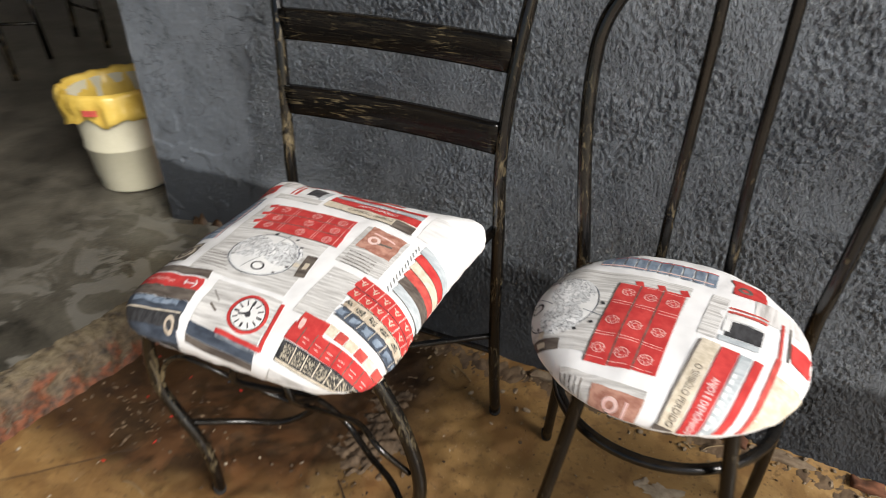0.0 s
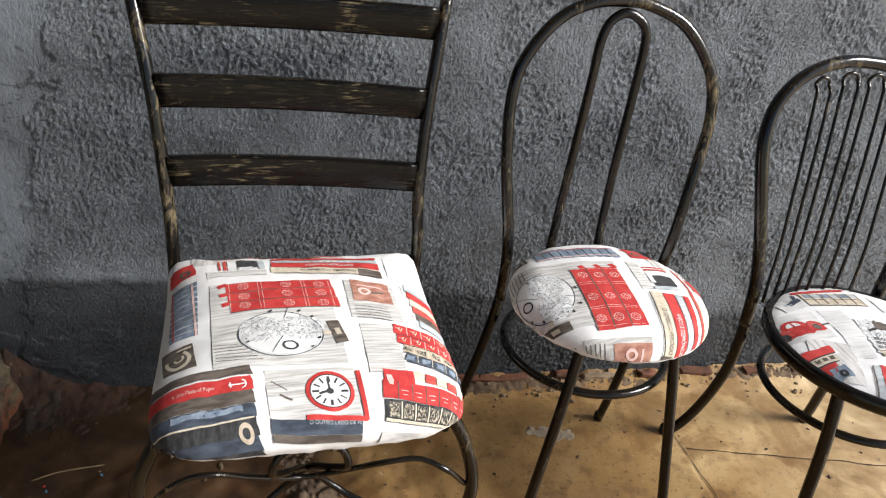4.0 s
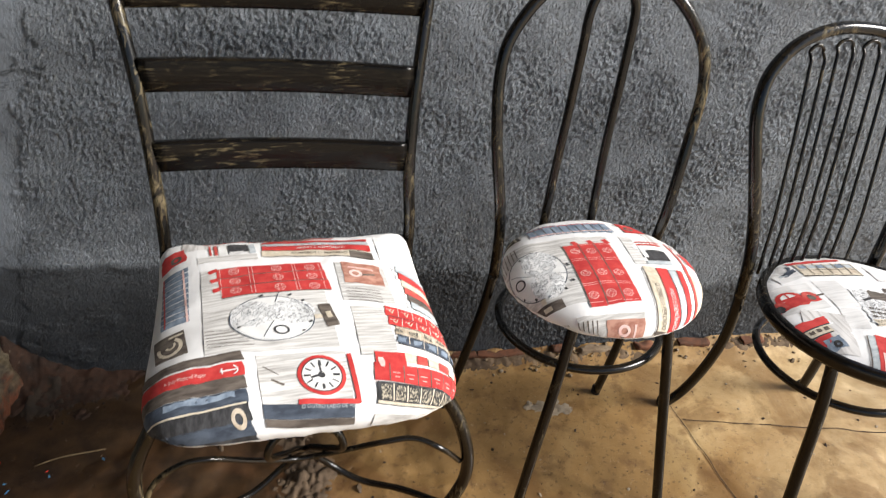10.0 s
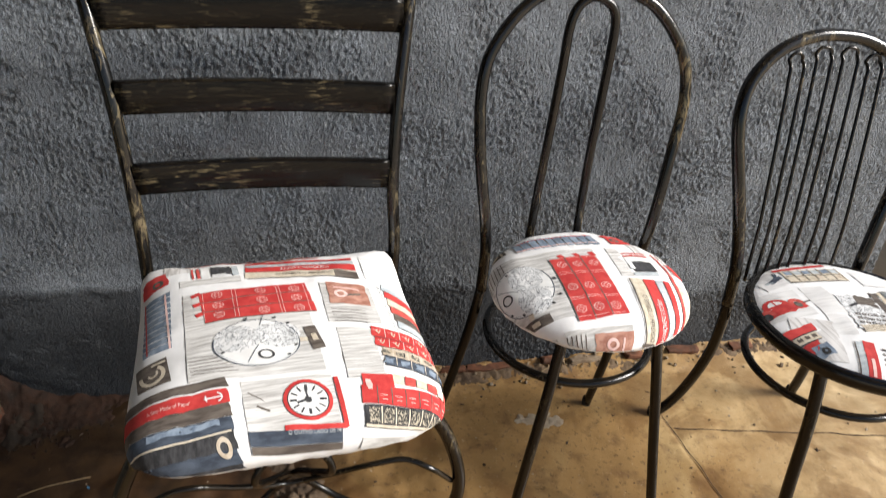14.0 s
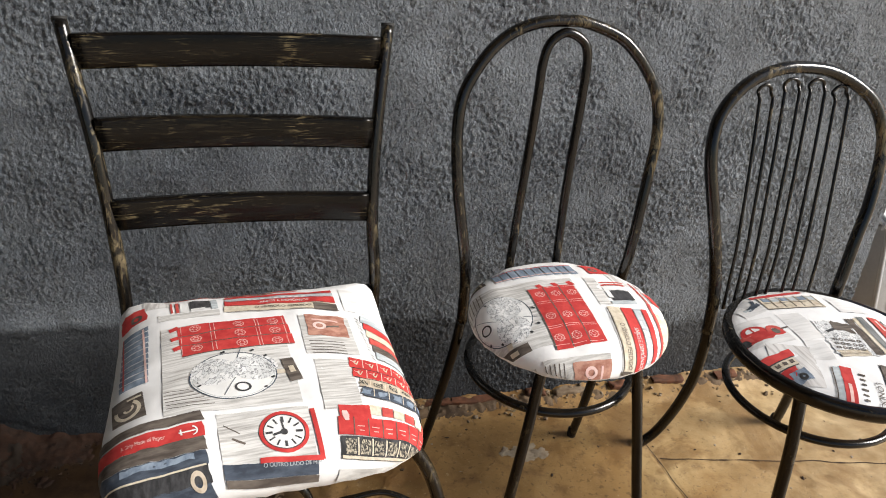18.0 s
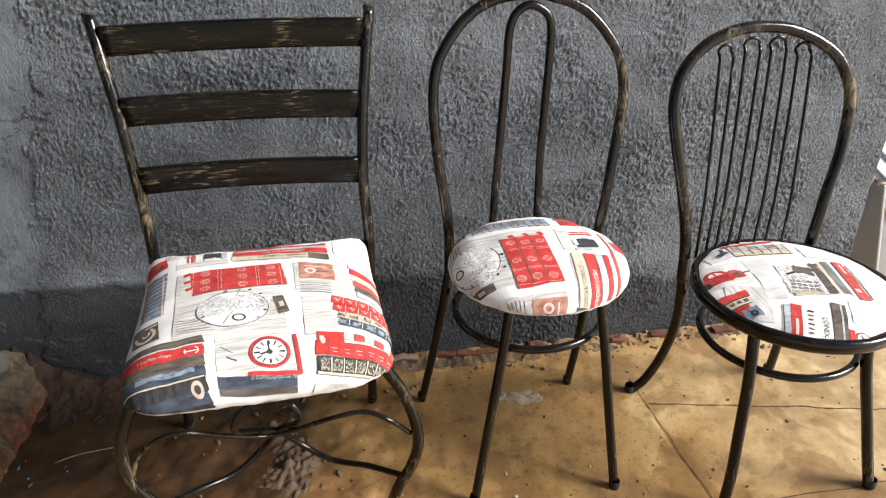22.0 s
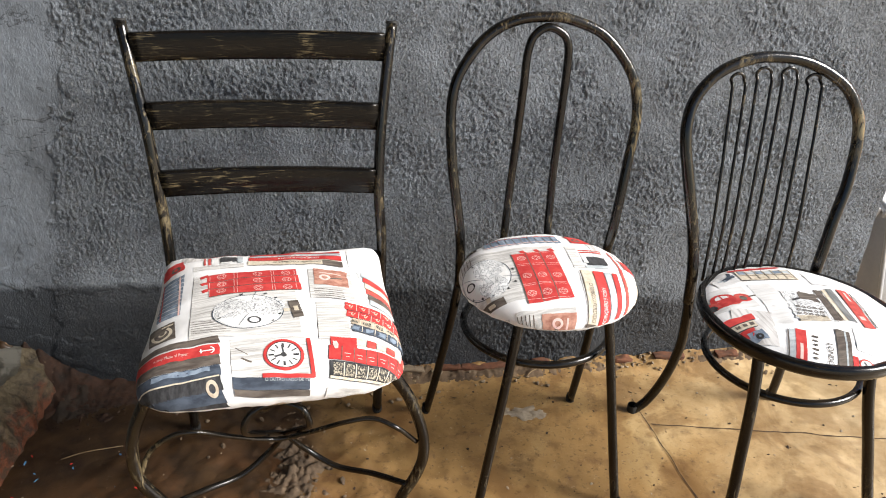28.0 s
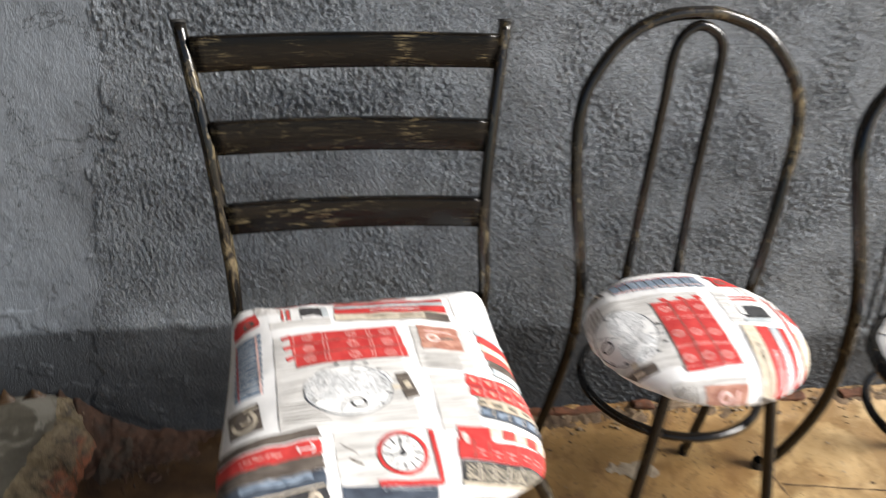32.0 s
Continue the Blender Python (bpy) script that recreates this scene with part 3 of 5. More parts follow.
# the raised indoor floor with its broken edge
def slab_mesh(first, last):
    bm = bmesh.new()
    ys = np.concatenate((np.linspace(-3.0, -0.8, 60), np.linspace(-0.79, 0.25, 200), np.linspace(0.27, 3.0, 60)))
    edge = lambda y: -1.345 + 0.13 * max(-1.2, min(0.1, y)) + 0.008 * fbm(y * 5, 0, 0, 4) + 0.007 * fbm(y * 28, 1, 0, 3)
    rows = []
    for y in ys:
        e = edge(y)
        zt = 0.100 + 0.004 * fbm(e * 8, y * 8, 2, 3)
        d = wall_y(-1.4, 0) - y
        heap = 0.034 * (1 - d / 0.07) * (1 + 0.8 * fbm(y * 40, 3, 9, 3)) if 0.0 <= d < 0.07 else 0.034 * (-0.16 < d < 0.0)
        low = 0.9 * heap
        prof = [(e + 0.062 + 0.010 * fbm(y * 17, 4, 4), -0.02), (e + 0.052 + 0.010 * fbm(y * 24, 7, 4), 0.030 + low), (e + 0.046 + 0.012 * fbm(y * 38, 8, 4), 0.052 + low), (e + 0.036 + 0.012 * fbm(y * 33, 2, 4), 0.074 + low + 0.008 * fbm(y * 50, 6, 1, 3)), (e + 0.016 + 0.008 * fbm(y * 60, 3, 2), 0.091 + low), (e - 0.004 + 0.008 * fbm(y * 45, 5, 4), zt + heap), (e - 0.05, zt + 0.002 + heap)]
        prof += [(x, 0.102 + 0.003 * fbm(x * 6, y * 6, 2, 3)) for x in (-1.58, -1.8, -2.1, -2.6, -3.2, -4.0, -5.0)]
        rows.append([bm.verts.new((x, y, z)) for x, z in prof[first:last]])
    for a, b in zip(rows, rows[1:]):
        for k in range(len(a) - 1):
            bm.faces.new((a[k], b[k], b[k + 1], a[k + 1]))
    bmesh.ops.recalc_face_normals(bm, faces=bm.faces)
    return bm


slab = tagged(part("floor_raised", slab_mesh(5, 14), slab_grey), "worn grey concrete indoor floor, one step up, with a broken edge", "floor", kind="structure")

part("broken_edge", slab_mesh(0, 6), step_face, slab)

# unseen plain shell, added to close the place and keep sky light off the left
def shell(name, size, centre, label):
    return tagged(part(name, block(size, 0.0, centre), ceiling_paint, smooth=False), label, name.split("_")[0], kind="structure")


shell("ceiling", (5.7, 6.2, 0.12), (-2.15, 0.0, 2.66), "plain limewashed ceiling, unseen, added to shade the left side")
shell("wall_south", (2.2, 0.15, 2.7), (-4.0, -3.05, 1.3), "plain limewashed wall, unseen, added to close the place and block light")
shell("wall_west", (0.15, 6.2, 2.7), (-5.0, 0.0, 1.3), "plain limewashed wall, unseen, added to close the place and block light")
shell("wall_back", (5.6, 0.15, 2.7), (-2.15, 3.05, 1.3), "plain limewashed wall, unseen, added to close the place and block light")


# ---- chairs ----
def seat_surface(hw, hd, n, rise, crown):
    """Shape of an upholstered pad: half-width by depth, corner power, side height and crown."""
    def r_of(x, y):
        a, b = abs(x / hw(y)), abs(y / hd)
        m = n[0] if y > 0 else n[1]
        return (a ** m + b ** m) ** (1 / m)
    def z_of(x, y):
        r = min(1.0, r_of(x, y))
        ear = max(0.0, y / hd) ** 6 * min(1.0, abs(x / hw(y))) ** 6 if n[0] > 6 else 0.0
        return rise * (1 - r ** (7 + 16 * ear)) ** 0.5 + crown * (1 - r * r)
    return r_of, z_of


def pad_mesh(hw, hd, n, rise, crown, under=0.006, sides=112, ruck=0.0):
    r_of, z_of = seat_surface(hw, hd, n, rise, crown)
    bm = bmesh.new()
    rings = []
    for r in (0.0001, 0.15, 0.3, 0.45, 0.6, 0.7, 0.78, 0.85, 0.9, 0.93, 0.955, 0.975, 0.988, 0.996, 1.0):
        ring = []
        for k in range(sides):
            t = 2 * math.pi * k / sides
            c, s = math.cos(t), math.sin(t)
            m = n[0] if s > 0 else n[1]
            q = r / (abs(c) ** m + abs(s) ** m) ** (1 / m)
            y = s * q * hd
            x = c * q * hw(y)
            w = ruck * fbm(x * 24, y * 24, 0.4, 3) * (0.3 + 0.7 * r)
            ring.append(bm.verts.new((x, y, z_of(x, y) + w)))
        rings.append(ring)
    for drop, pull in ((-under, 0.995), (-under * 1.6, 0.95)):
        ring = []
        for v in rings[14]:
            ring.append(bm.verts.new((v.co.x * pull, v.co.y * pull, drop + 0.004 * fbm(v.co.x * 40, v.co.y * 40, 2, 2))))
        rings.append(ring)
    for a, b in zip(rings, rings[1:]):
        for k in range(sides):
            bm.faces.new((a[k], a[(k + 1) % sides], b[(k + 1) % sides], b[k]))
    bm.faces.new(rings[0])
    bm.faces.new(rings[-1][::-1])
    bmesh.ops.recalc_face_normals(bm, faces=bm.faces)
    return bm, r_of, z_of


def foot_cap(at, parent, radius=0.0102):
    bm = turned([(radius * 0.9, -0.004), (radius * 1.08, 0.0), (radius * 1.10, 0.012), (radius * 1.02, 0.017), (radius, 0.018)], 16)
    return part("foot_cap", bm, rubber, parent, m=Matrix.Translation(at))


def ladder_chair():
    m = pose(-0.742, -0.370, 0, 0, 0, 2)
    c = thing("ladder_back_chair", m, "black and gold ladder-back metal chair with book-print square seat", "chair", "chairs along the wall")
    inv = m.inverted()
    L = lambda x, y, z: inv @ Vector((x, y, z))
    posts = []
    for pts in ([(-0.955, -0.113, 0.0), (-0.950, -0.130, 0.20), (-0.941, -0.138, 0.46), (-0.944, -0.126, 0.56), (-0.953, -0.103, 0.69), (-0.967, -0.078, 0.79), (-0.979, -0.053, 0.868)],
                [(-0.550, -0.105, 0.0), (-0.545, -0.128, 0.20), (-0.537, -0.139, 0.44), (-0.540, -0.128, 0.55), (-0.533, -0.107, 0.67), (-0.518, -0.080, 0.785), (-0.505, -0.054, 0.864)]):
        line = spline([L(*p) for p in pts], 6)
        posts.append(line)
        p = part("back_post", tube(line, 0.0102, 14), enamel, c)
        part("post_cap", tube([line[-1] - Vector((0, 0, 0.004)), line[-1] + Vector((0, 0.001, 0.004))], 0.0106, 14), rubber, p)
        foot_cap(line[0] + Vector((0, 0, 0.002)), p)

    def at_height(line, z):
        for a, b in zip(line, line[1:]):
            if a.z <= z <= b.z:
                return a.lerp(b, (z - a.z) / (b.z - a.z))
        return line[-1]

    for zl, zr, h in ((0.826, 0.824, 0.050), (0.711, 0.702, 0.050), (0.590, 0.5815, 0.049)):
        a, b = at_height(posts[0], zl), at_height(posts[1], zr)
        bm = bmesh.new()
        cols = []
        for i in range(25):
            u = i / 24
            q = a.lerp(b, 0.018 + 0.964 * u)
            bow = 0.008 * (1 - (2 * u - 1) ** 2)
            arch = 0.003 * (1 - (2 * u - 1) ** 2)
            ring = []
            for dy, dz in ((-0.006, -0.5), (-0.0075, -0.42), (-0.0075, 0.42), (-0.006, 0.5), (0.006, 0.5), (0.0075, 0.42), (0.0075, -0.42), (0.006, -0.5)):
                ring.append(bm.verts.new((q.x, q.y + bow + dy, q.z + arch + dz * h)))
            cols.append(ring)
        for s, t in zip(cols, cols[1:]):
            for k in range(8):
                bm.faces.new((s[k], s[(k + 1) % 8], t[(k + 1) % 8], t[k]))
        bm.faces.new(cols[0])
        bm.faces.new(cols[-1][::-1])
        bmesh.ops.recalc_face_normals(bm, faces=bm.faces)
        part("back_slat", bm, slat_paint, c, "black slat dry-brushed with gold")
    # seat frame
    hw = lambda y: 0.196 + 0.008 * max(-1.0, min(0.0, y / 0.19)) ** 2 + 0.007 * max(0.0, min(1.0, y / 0.19)) ** 3
    ring = []
    for k in range(48):
        t = 2 * math.pi * k / 48
        cc, ss = math.cos(t), math.sin(t)
        q = 0.94 / (abs(cc) ** 5 + abs(ss) ** 5) ** 0.2
        ring.append(Vector((cc * q * hw(ss * q * 0.19) + 0.006, ss * q * 0.192, 0.421)))
    part("seat_frame", tube(ring, 0.009, 10, closed=True), enamel_dark, c)
    for s, y in ((-1, 0.10), (1, 0.10)):
        part("seat_arm", tube([Vector((s * 0.178 + 0.006, y, 0.421)), Vector((s * 0.196 + 0.006, 0.232, 0.428))], 0.008, 10), enamel_dark, c)
    for pts in ([(-0.905, -0.500, 0.424), (-0.928, -0.503, 0.386), (-0.950, -0.505, 0.335), (-0.959, -0.505, 0.290), (-0.956, -0.505, 0.240), (-0.935, -0.503, 0.195), (-0.910, -0.500, 0.150), (-0.901, -0.494, 0.10), (-0.904, -0.488, 0.04), (-0.909, -0.486, 0.0)],
                [(-0.570, -0.488, 0.424), (-0.546, -0.490, 0.386), (-0.522, -0.490, 0.338), (-0.503, -0.490, 0.272), (-0.500, -0.490, 0.217), (-0.514, -0.488, 0.168), (-0.536, -0.484, 0.122), (-0.550, -0.477, 0.07), (-0.550, -0.471, 0.03), (-0.548, -0.469, 0.0)]):
        line = spline([L(*p) for p in pts], 6)
        p = part("front_leg", tube(line, 0.0098, 14), enamel, c)
        foot_cap(line[-1] + Vector((0, 0, 0.002)), p)
    # front bow, crossed rods with their curls, rear bar
    rods = [
        ([(-0.953, -0.502, 0.250), (-0.935, -0.500, 0.290), (-0.900, -0.500, 0.318), (-0.862, -0.499, 0.322), (-0.805, -0.475, 0.283), (-0.746, -0.446, 0.245), (-0.690, -0.460, 0.266), (-0.630, -0.485, 0.302), (-0.584, -0.493, 0.311), (-0.545, -0.508, 0.298), (-0.513, -0.492, 0.252)], 0.0042),
        ([(-0.926, -0.496, 0.168), (-0.880, -0.435, 0.134), (-0.821, -0.395, 0.122), (-0.768, -0.375, 0.155), (-0.735, -0.400, 0.215), (-0.705, -0.455, 0.270), (-0.687, -0.500, 0.318), (-0.698, -0.500, 0.352), (-0.735, -0.488, 0.358), (-0.765, -0.470, 0.335), (-0.760, -0.430, 0.300), (-0.720, -0.330, 0.255), (-0.640, -0.220, 0.225), (-0.548, -0.130, 0.210)], 0.0055),
        ([(-0.528, -0.486, 0.150), (-0.585, -0.430, 0.128), (-0.649, -0.392, 0.118), (-0.705, -0.372, 0.150), (-0.738, -0.398, 0.212), (-0.765, -0.455, 0.268), (-0.788, -0.502, 0.316), (-0.776, -0.502, 0.350), (-0.738, -0.490, 0.362), (-0.706, -0.472, 0.338), (-0.712, -0.430, 0.302), (-0.750, -0.330, 0.258), (-0.840, -0.220, 0.225), (-0.948, -0.135, 0.210)], 0.0055),
        ([(-0.950, -0.132, 0.170), (-0.748, -0.128, 0.172), (-0.546, -0.126, 0.170)], 0.0055),
    ]
    for pts, r in rods:
        part("stretcher", tube(spline([L(*p) for p in pts], 8), r, 10), enamel if r < 0.005 else enamel_dark, c)
    bm, r_of, z_of = pad_mesh(hw, 0.206, (16.0, 5.2), 0.036, 0.022, 0.012, 128, 0.003)
    pad = part("seat_pad", bm, cloth, c, "white cotton seat cover printed with books and clocks", m=pose(0.004, 0.008, 0.430))
    return c, pad, r_of, z_of


def round_chair():
    m = pose(-0.243, -0.325, 0)
    c = thing("round_seat_chair", m, "black and gold arched metal chair with padded round book-print seat", "chair", "chairs along the wall")
    inv = m.inverted()
    L = lambda x, y, z: inv @ Vector((x, y, z))
    arch = [(-0.384, -0.183, 0.370), (-0.385, -0.187, 0.453), (-0.390, -0.184, 0.513), (-0.397, -0.175, 0.568), (-0.403, -0.165, 0.622), (-0.406, -0.156, 0.674), (-0.406, -0.148, 0.715), (-0.402, -0.142, 0.755), (-0.392, -0.136, 0.785), (-0.371, -0.131, 0.819), (-0.346, -0.126, 0.847), (-0.315, -0.123, 0.869), (-0.274, -0.121, 0.883), (-0.225, -0.119, 0.886), (-0.189, -0.120, 0.883), (-0.133, -0.123, 0.864), (-0.099, -0.128, 0.839), (-0.068, -0.133, 0.803), (-0.050, -0.139, 0.770), (-0.041, -0.146, 0.728), (-0.041, -0.154, 0.686), (-0.047, -0.161, 0.643), (-0.056, -0.172, 0.588), (-0.062, -0.179, 0.543), (-0.070, -0.186, 0.484), (-0.077, -0.188, 0.435), (-0.078, -0.184, 0.370)]
    part("back_hoop", tube(spline([L(*p) for p in arch], 6), 0.0098, 14), enamel, c)
    inner = [(-0.288, -0.142, 0.420), (-0.285, -0.139, 0.454), (-0.282, -0.139, 0.524), (-0.275, -0.136, 0.630), (-0.270, -0.134, 0.708), (-0.266, -0.132, 0.771), (-0.263, -0.129, 0.822), (-0.252, -0.127, 0.854), (-0.226, -0.126, 0.869), (-0.196, -0.126, 0.856), (-0.185, -0.128, 0.832), (-0.185, -0.131, 0.781), (-0.188, -0.134, 0.717), (-0.191, -0.136, 0.650), (-0.193, -0.138, 0.568), (-0.192, -0.140, 0.449), (-0.192, -0.142, 0.420)]
    part("back_loop", tube(spline([L(*p) for p in inner], 6), 0.0078, 12), enamel_dark, c)
    for pts in ([(-0.384, -0.183, 0.38), (-0.396, -0.182, 0.30), (-0.416, -0.157, 0.15), (-0.437, -0.124, 0.0)],
                [(-0.078, -0.184, 0.38), (-0.081, -0.182, 0.30), (-0.084, -0.163, 0.15), (-0.088, -0.134, 0.0)],
                [(-0.312, -0.385, 0.440), (-0.334, -0.404, 0.30), (-0.358, -0.420, 0.16), (-0.386, -0.441, 0.0)],
                [(-0.150, -0.375, 0.440), (-0.134, -0.400, 0.30), (-0.121, -0.427, 0.16), (-0.105, -0.457, 0.0)]):
        line = spline([L(*p) for p in pts], 5)
        p = part("leg", tube(line, 0.0090, 14), enamel_dark, c)
        foot_cap(line[-1] + Vector((0, 0, 0.002)), p, 0.0092)
    ring = [L(-0.238 + 0.146 * math.cos(2 * math.pi * k / 56), -0.256 + 0.142 * math.sin(2 * math.pi * k / 56), 0.316) for k in range(56)]
    part("foot_ring", tube(ring, 0.0075, 10, closed=True), enamel_dark, c)
    hoop = [Vector((0.140 * math.cos(2 * math.pi * k / 48), 0.140 * math.sin(2 * math.pi * k / 48) + 0.012, 0.438)) for k in range(48)]
    part("seat_frame", tube(hoop, 0.008, 10, closed=True), enamel_dark, c)
    bm, r_of, z_of = pad_mesh(lambda y: 0.164, 0.156, (2.05, 2.05), 0.028, 0.020, 0.006, 112, 0.003)
    pad = part("seat_pad", bm, cloth, c, "round padded seat in book-print cotton", m=pose(0, 0.018, 0.442, 1.0, 0, 0))
    return c, pad, r_of, z_of


def fan_chair():
    m = pose(0.219, -0.416, 0)
    c = thing("rimmed_round_chair", m, "black and gold hooped metal chair with rimmed round print seat", "chair", "chairs along the wall")
    inv = m.inverted()
    L = lambda x, y, z: inv @ Vector((x, y, z))
    arch = [(0.087, -0.258, 0.340), (0.083, -0.256, 0.408), (0.077, -0.248, 0.468), (0.066, -0.234, 0.537), (0.054, -0.219, 0.602), (0.045, -0.206, 0.655), (0.043, -0.196, 0.697), (0.053, -0.184, 0.737), (0.078, -0.174, 0.771), (0.117, -0.166, 0.799), (0.174, -0.161, 0.817), (0.227, -0.160, 0.819), (0.281, -0.162, 0.812), (0.338, -0.168, 0.790), (0.384, -0.178, 0.757), (0.410, -0.192, 0.709), (0.415, -0.203, 0.666), (0.411, -0.214, 0.623), (0.401, -0.228, 0.567), (0.385, -0.240, 0.511), (0.374, -0.250, 0.452), (0.365, -0.257, 0.396), (0.364, -0.259, 0.340)]
    part("back_hoop", tube(spline([L(*p) for p in arch], 6), 0.0112, 14), enamel, c)
    feet = ((0.107, 0.127), (0.147, 0.173), (0.195, 0.231), (0.257, 0.295))
    tops = ((0.133, 0.160, 0.791), (0.184, 0.215, 0.801), (0.238, 0.270, 0.800), (0.294, 0.324, 0.787))
    for k, ((fa, fb), (ta, tb, zt)) in enumerate(zip(feet, tops)):
        jog = lambda q: 0.0012 * fbm(k * 3.3 + q, 0.7, q * 2.1, 2)
        def leg(xb, xt, seed):
            out = []
            for z in (0.39, 0.44, 0.50, 0.56, 0.62, 0.67, zt - 0.065, zt - 0.040, zt - 0.022):
                u = (z - 0.39) / (zt - 0.022 - 0.39)
                out.append((xb + (xt - xb) * u + (1 - u) * jog(z * 40 + seed), float(np.interp(z, (0.40, 0.50, 0.60, 0.70, 0.80), (-0.258, -0.243, -0.220, -0.195, -0.167))), z))
            return out
        mid, w = (ta + tb) / 2, (tb - ta) / 2
        bend = [(mid + w * math.cos(a), -0.167, zt - 0.013 + 0.013 * math.sin(a)) for a in [math.pi * (1 - i / 6) for i in range(7)]]
        pts = leg(fa, ta, 0) + bend + leg(fb, tb, 9)[::-1]
        part("back_rod", tube(spline([L(*p) for p in pts], 5), 0.0030, 8), enamel_dark, c)
    for pts in ([(0.087, -0.258, 0.35), (0.096, -0.250, 0.29), (0.104, -0.236, 0.207), (0.098, -0.216, 0.116), (0.076, -0.200, 0.04), (0.046, -0.191, 0.0)],
                [(0.364, -0.259, 0.35), (0.362, -0.254, 0.29), (0.370, -0.240, 0.20), (0.390, -0.216, 0.114), (0.402, -0.199, 0.04), (0.405, -0.190, 0.0)],
                [(0.094, -0.490, 0.390), (0.093, -0.510, 0.28), (0.088, -0.526, 0.17), (0.083, -0.540, 0.08), (0.075, -0.548, 0.0)],
                [(0.318, -0.495, 0.390), (0.326, -0.515, 0.28), (0.346, -0.532, 0.18), (0.368, -0.544, 0.085), (0.392, -0.551, 0.0)]):
        line = spline([L(*p) for p in pts], 6)
        p = part("leg", tube(line, 0.0104, 14), enamel_dark, c)
        foot_cap(line[-1] + Vector((0, 0, 0.002)), p, 0.0112)
    ring = [L(0.232 + 0.144 * math.cos(2 * math.pi * k / 56), -0.384 + 0.142 * math.sin(2 * math.pi * k / 56), 0.278) for k in range(56)]
    part("foot_ring", tube(ring, 0.0074, 10, closed=True), enamel_dark, c)
    # pressed rim round the pad
    prof = [(0.168, -0.012), (0.180, -0.011), (0.1840, -0.005), (0.1840, 0.008), (0.181, 0.013), (0.176, 0.014), (0.168, 0.012)]
    bm = turned(prof, 72)
    part("seat_rim", bm, enamel_dark, c, "glossy black metal rim", m=pose(0, 0, 0.396))
    bm, r_of, z_of = pad_mesh(lambda y: 0.1775, 0.1775, (2.0, 2.0), 0.012, 0.014, 0.007, 112, 0.002)
    pad = part("seat_pad", bm, cloth, c, "round seat in print cotton with car and books", m=pose(0, 0, 0.401))
    return c, pad, r_of, z_of


# ---- the printed pattern ----
class Print:
    """Lays flat motifs, in centimetres of the cloth, on a pad's curved top."""
    def __init__(self, chair, across, along, start, depth, hem, upper=1.0, lower=1.0):
        self.pad, self.r_of, self.z_of = chair[1:]
        self.across, self.along, self.start, self.upper, self.lower = across, along, start, upper, lower
        self.hem = hem
        # the cloth's length from the middle over the rounded edge, in half-depths
        d = depth
        self.rs = np.linspace(0.7, 0.997, 120)
        zs = np.array([self.z_of(0, -d * r) for r in self.rs])
        self.run = 0.7 + np.concatenate(([0.0], np.cumsum(np.hypot(np.diff(self.rs), np.diff(zs) / d))))
        self.d = d

    def drawn(self, y):
        """The repeat is longer above the mantel clock's row than below it."""
        return (y + 3.5) * (self.upper if y > -3.5 else self.lower)

    def undrawn(self, v):
        return v / (self.upper if v > 0 else self.lower) - 3.5

    def lay(self, x, y, layer):
        y = self.drawn(y)
        X, Y = [(self.across[k] * x + self.along[k] * y + self.start[k]) / 100 for k in (0, 1)]
        s = self.r_of(X, Y)
        over = max(0.0, s - self.run[-1]) * self.d
        r = float(np.interp(s, self.run, self.rs)) if s > 0.7 else s
        if s > 0.7:
            X, Y = X * r / s, Y * r / s
        w = 0.003 * fbm(X * 24, Y * 24, 0.4, 3) * (0.3 + 0.7 * min(1, r))
        lift = 0.0007 + 0.00025 * layer
        k = 1 + lift / 0.16 * max(0.0, (min(r, 1.0) - 0.9) * 9) + (0.006 * min(1.0, over / 0.004))
        return Vector((X * k, Y * k, self.z_of(X, Y) + w + lift - min(over, self.hem))), over > self.hem

    def grid(self, name, rows, mat, layer):
        bm = bmesh.new()
        vs = [[(lambda q: (bm.verts.new(q[0]), q[1]))(self.lay(x, y, layer)) for x, y in row] for row in rows]
        for a, b in zip(vs, vs[1:]):
            for k in range(len(a) - 1):
                q = (a[k], a[k + 1], b[k + 1], b[k])
                if not all(v[1] for v in q):
                    bm.faces.new([v[0] for v in q])
        if not bm.faces:
            bm.free()
            return None
        bmesh.ops.delete(bm, geom=[v for v in bm.verts if not v.link_faces], context="VERTS")
        for f in bm.faces:
            f.normal_update()
            if f.normal.z < 0:
                f.normal_flip()
        return part(name, bm, mat, self.pad)

    def rect(self, name, cx, cy, w, h, mat, layer=1, turn=0.0, ragged=0.0):
        t = radians(turn)
        nx, ny = max(1, math.ceil(w / 0.8)), max(1, math.ceil(h / 0.8))
        rows = []
        for j in range(ny + 1):
            row = []
            for i in range(nx + 1):
                u, v = (i / nx - 0.5) * w, (j / ny - 0.5) * h
                if ragged:
                    u += ragged * fbm(cx + u, cy + v * 2, 1.5, 2) * (1 if i in (0, nx) else 0)
                    v += ragged * fbm(cx + u * 2, cy + v, 4.5, 2) * (1 if j in (0, ny) else 0)
                row.append((cx + math.cos(t) * u - math.sin(t) * v, cy + math.sin(t) * u + math.cos(t) * v))
            rows.append(row)
        return self.grid(name, rows, mat, layer)

    def ring(self, name, cx, cy, r0, r1, mat, layer=2, squash=1.0, start=0, end=360, steps=28):
        mid = self.drawn(cy)
        n = max(1, math.ceil((r1 - r0) / 0.8))
        rows = []
        for j in range(n + 1):
            r = r0 + (r1 - r0) * j / n
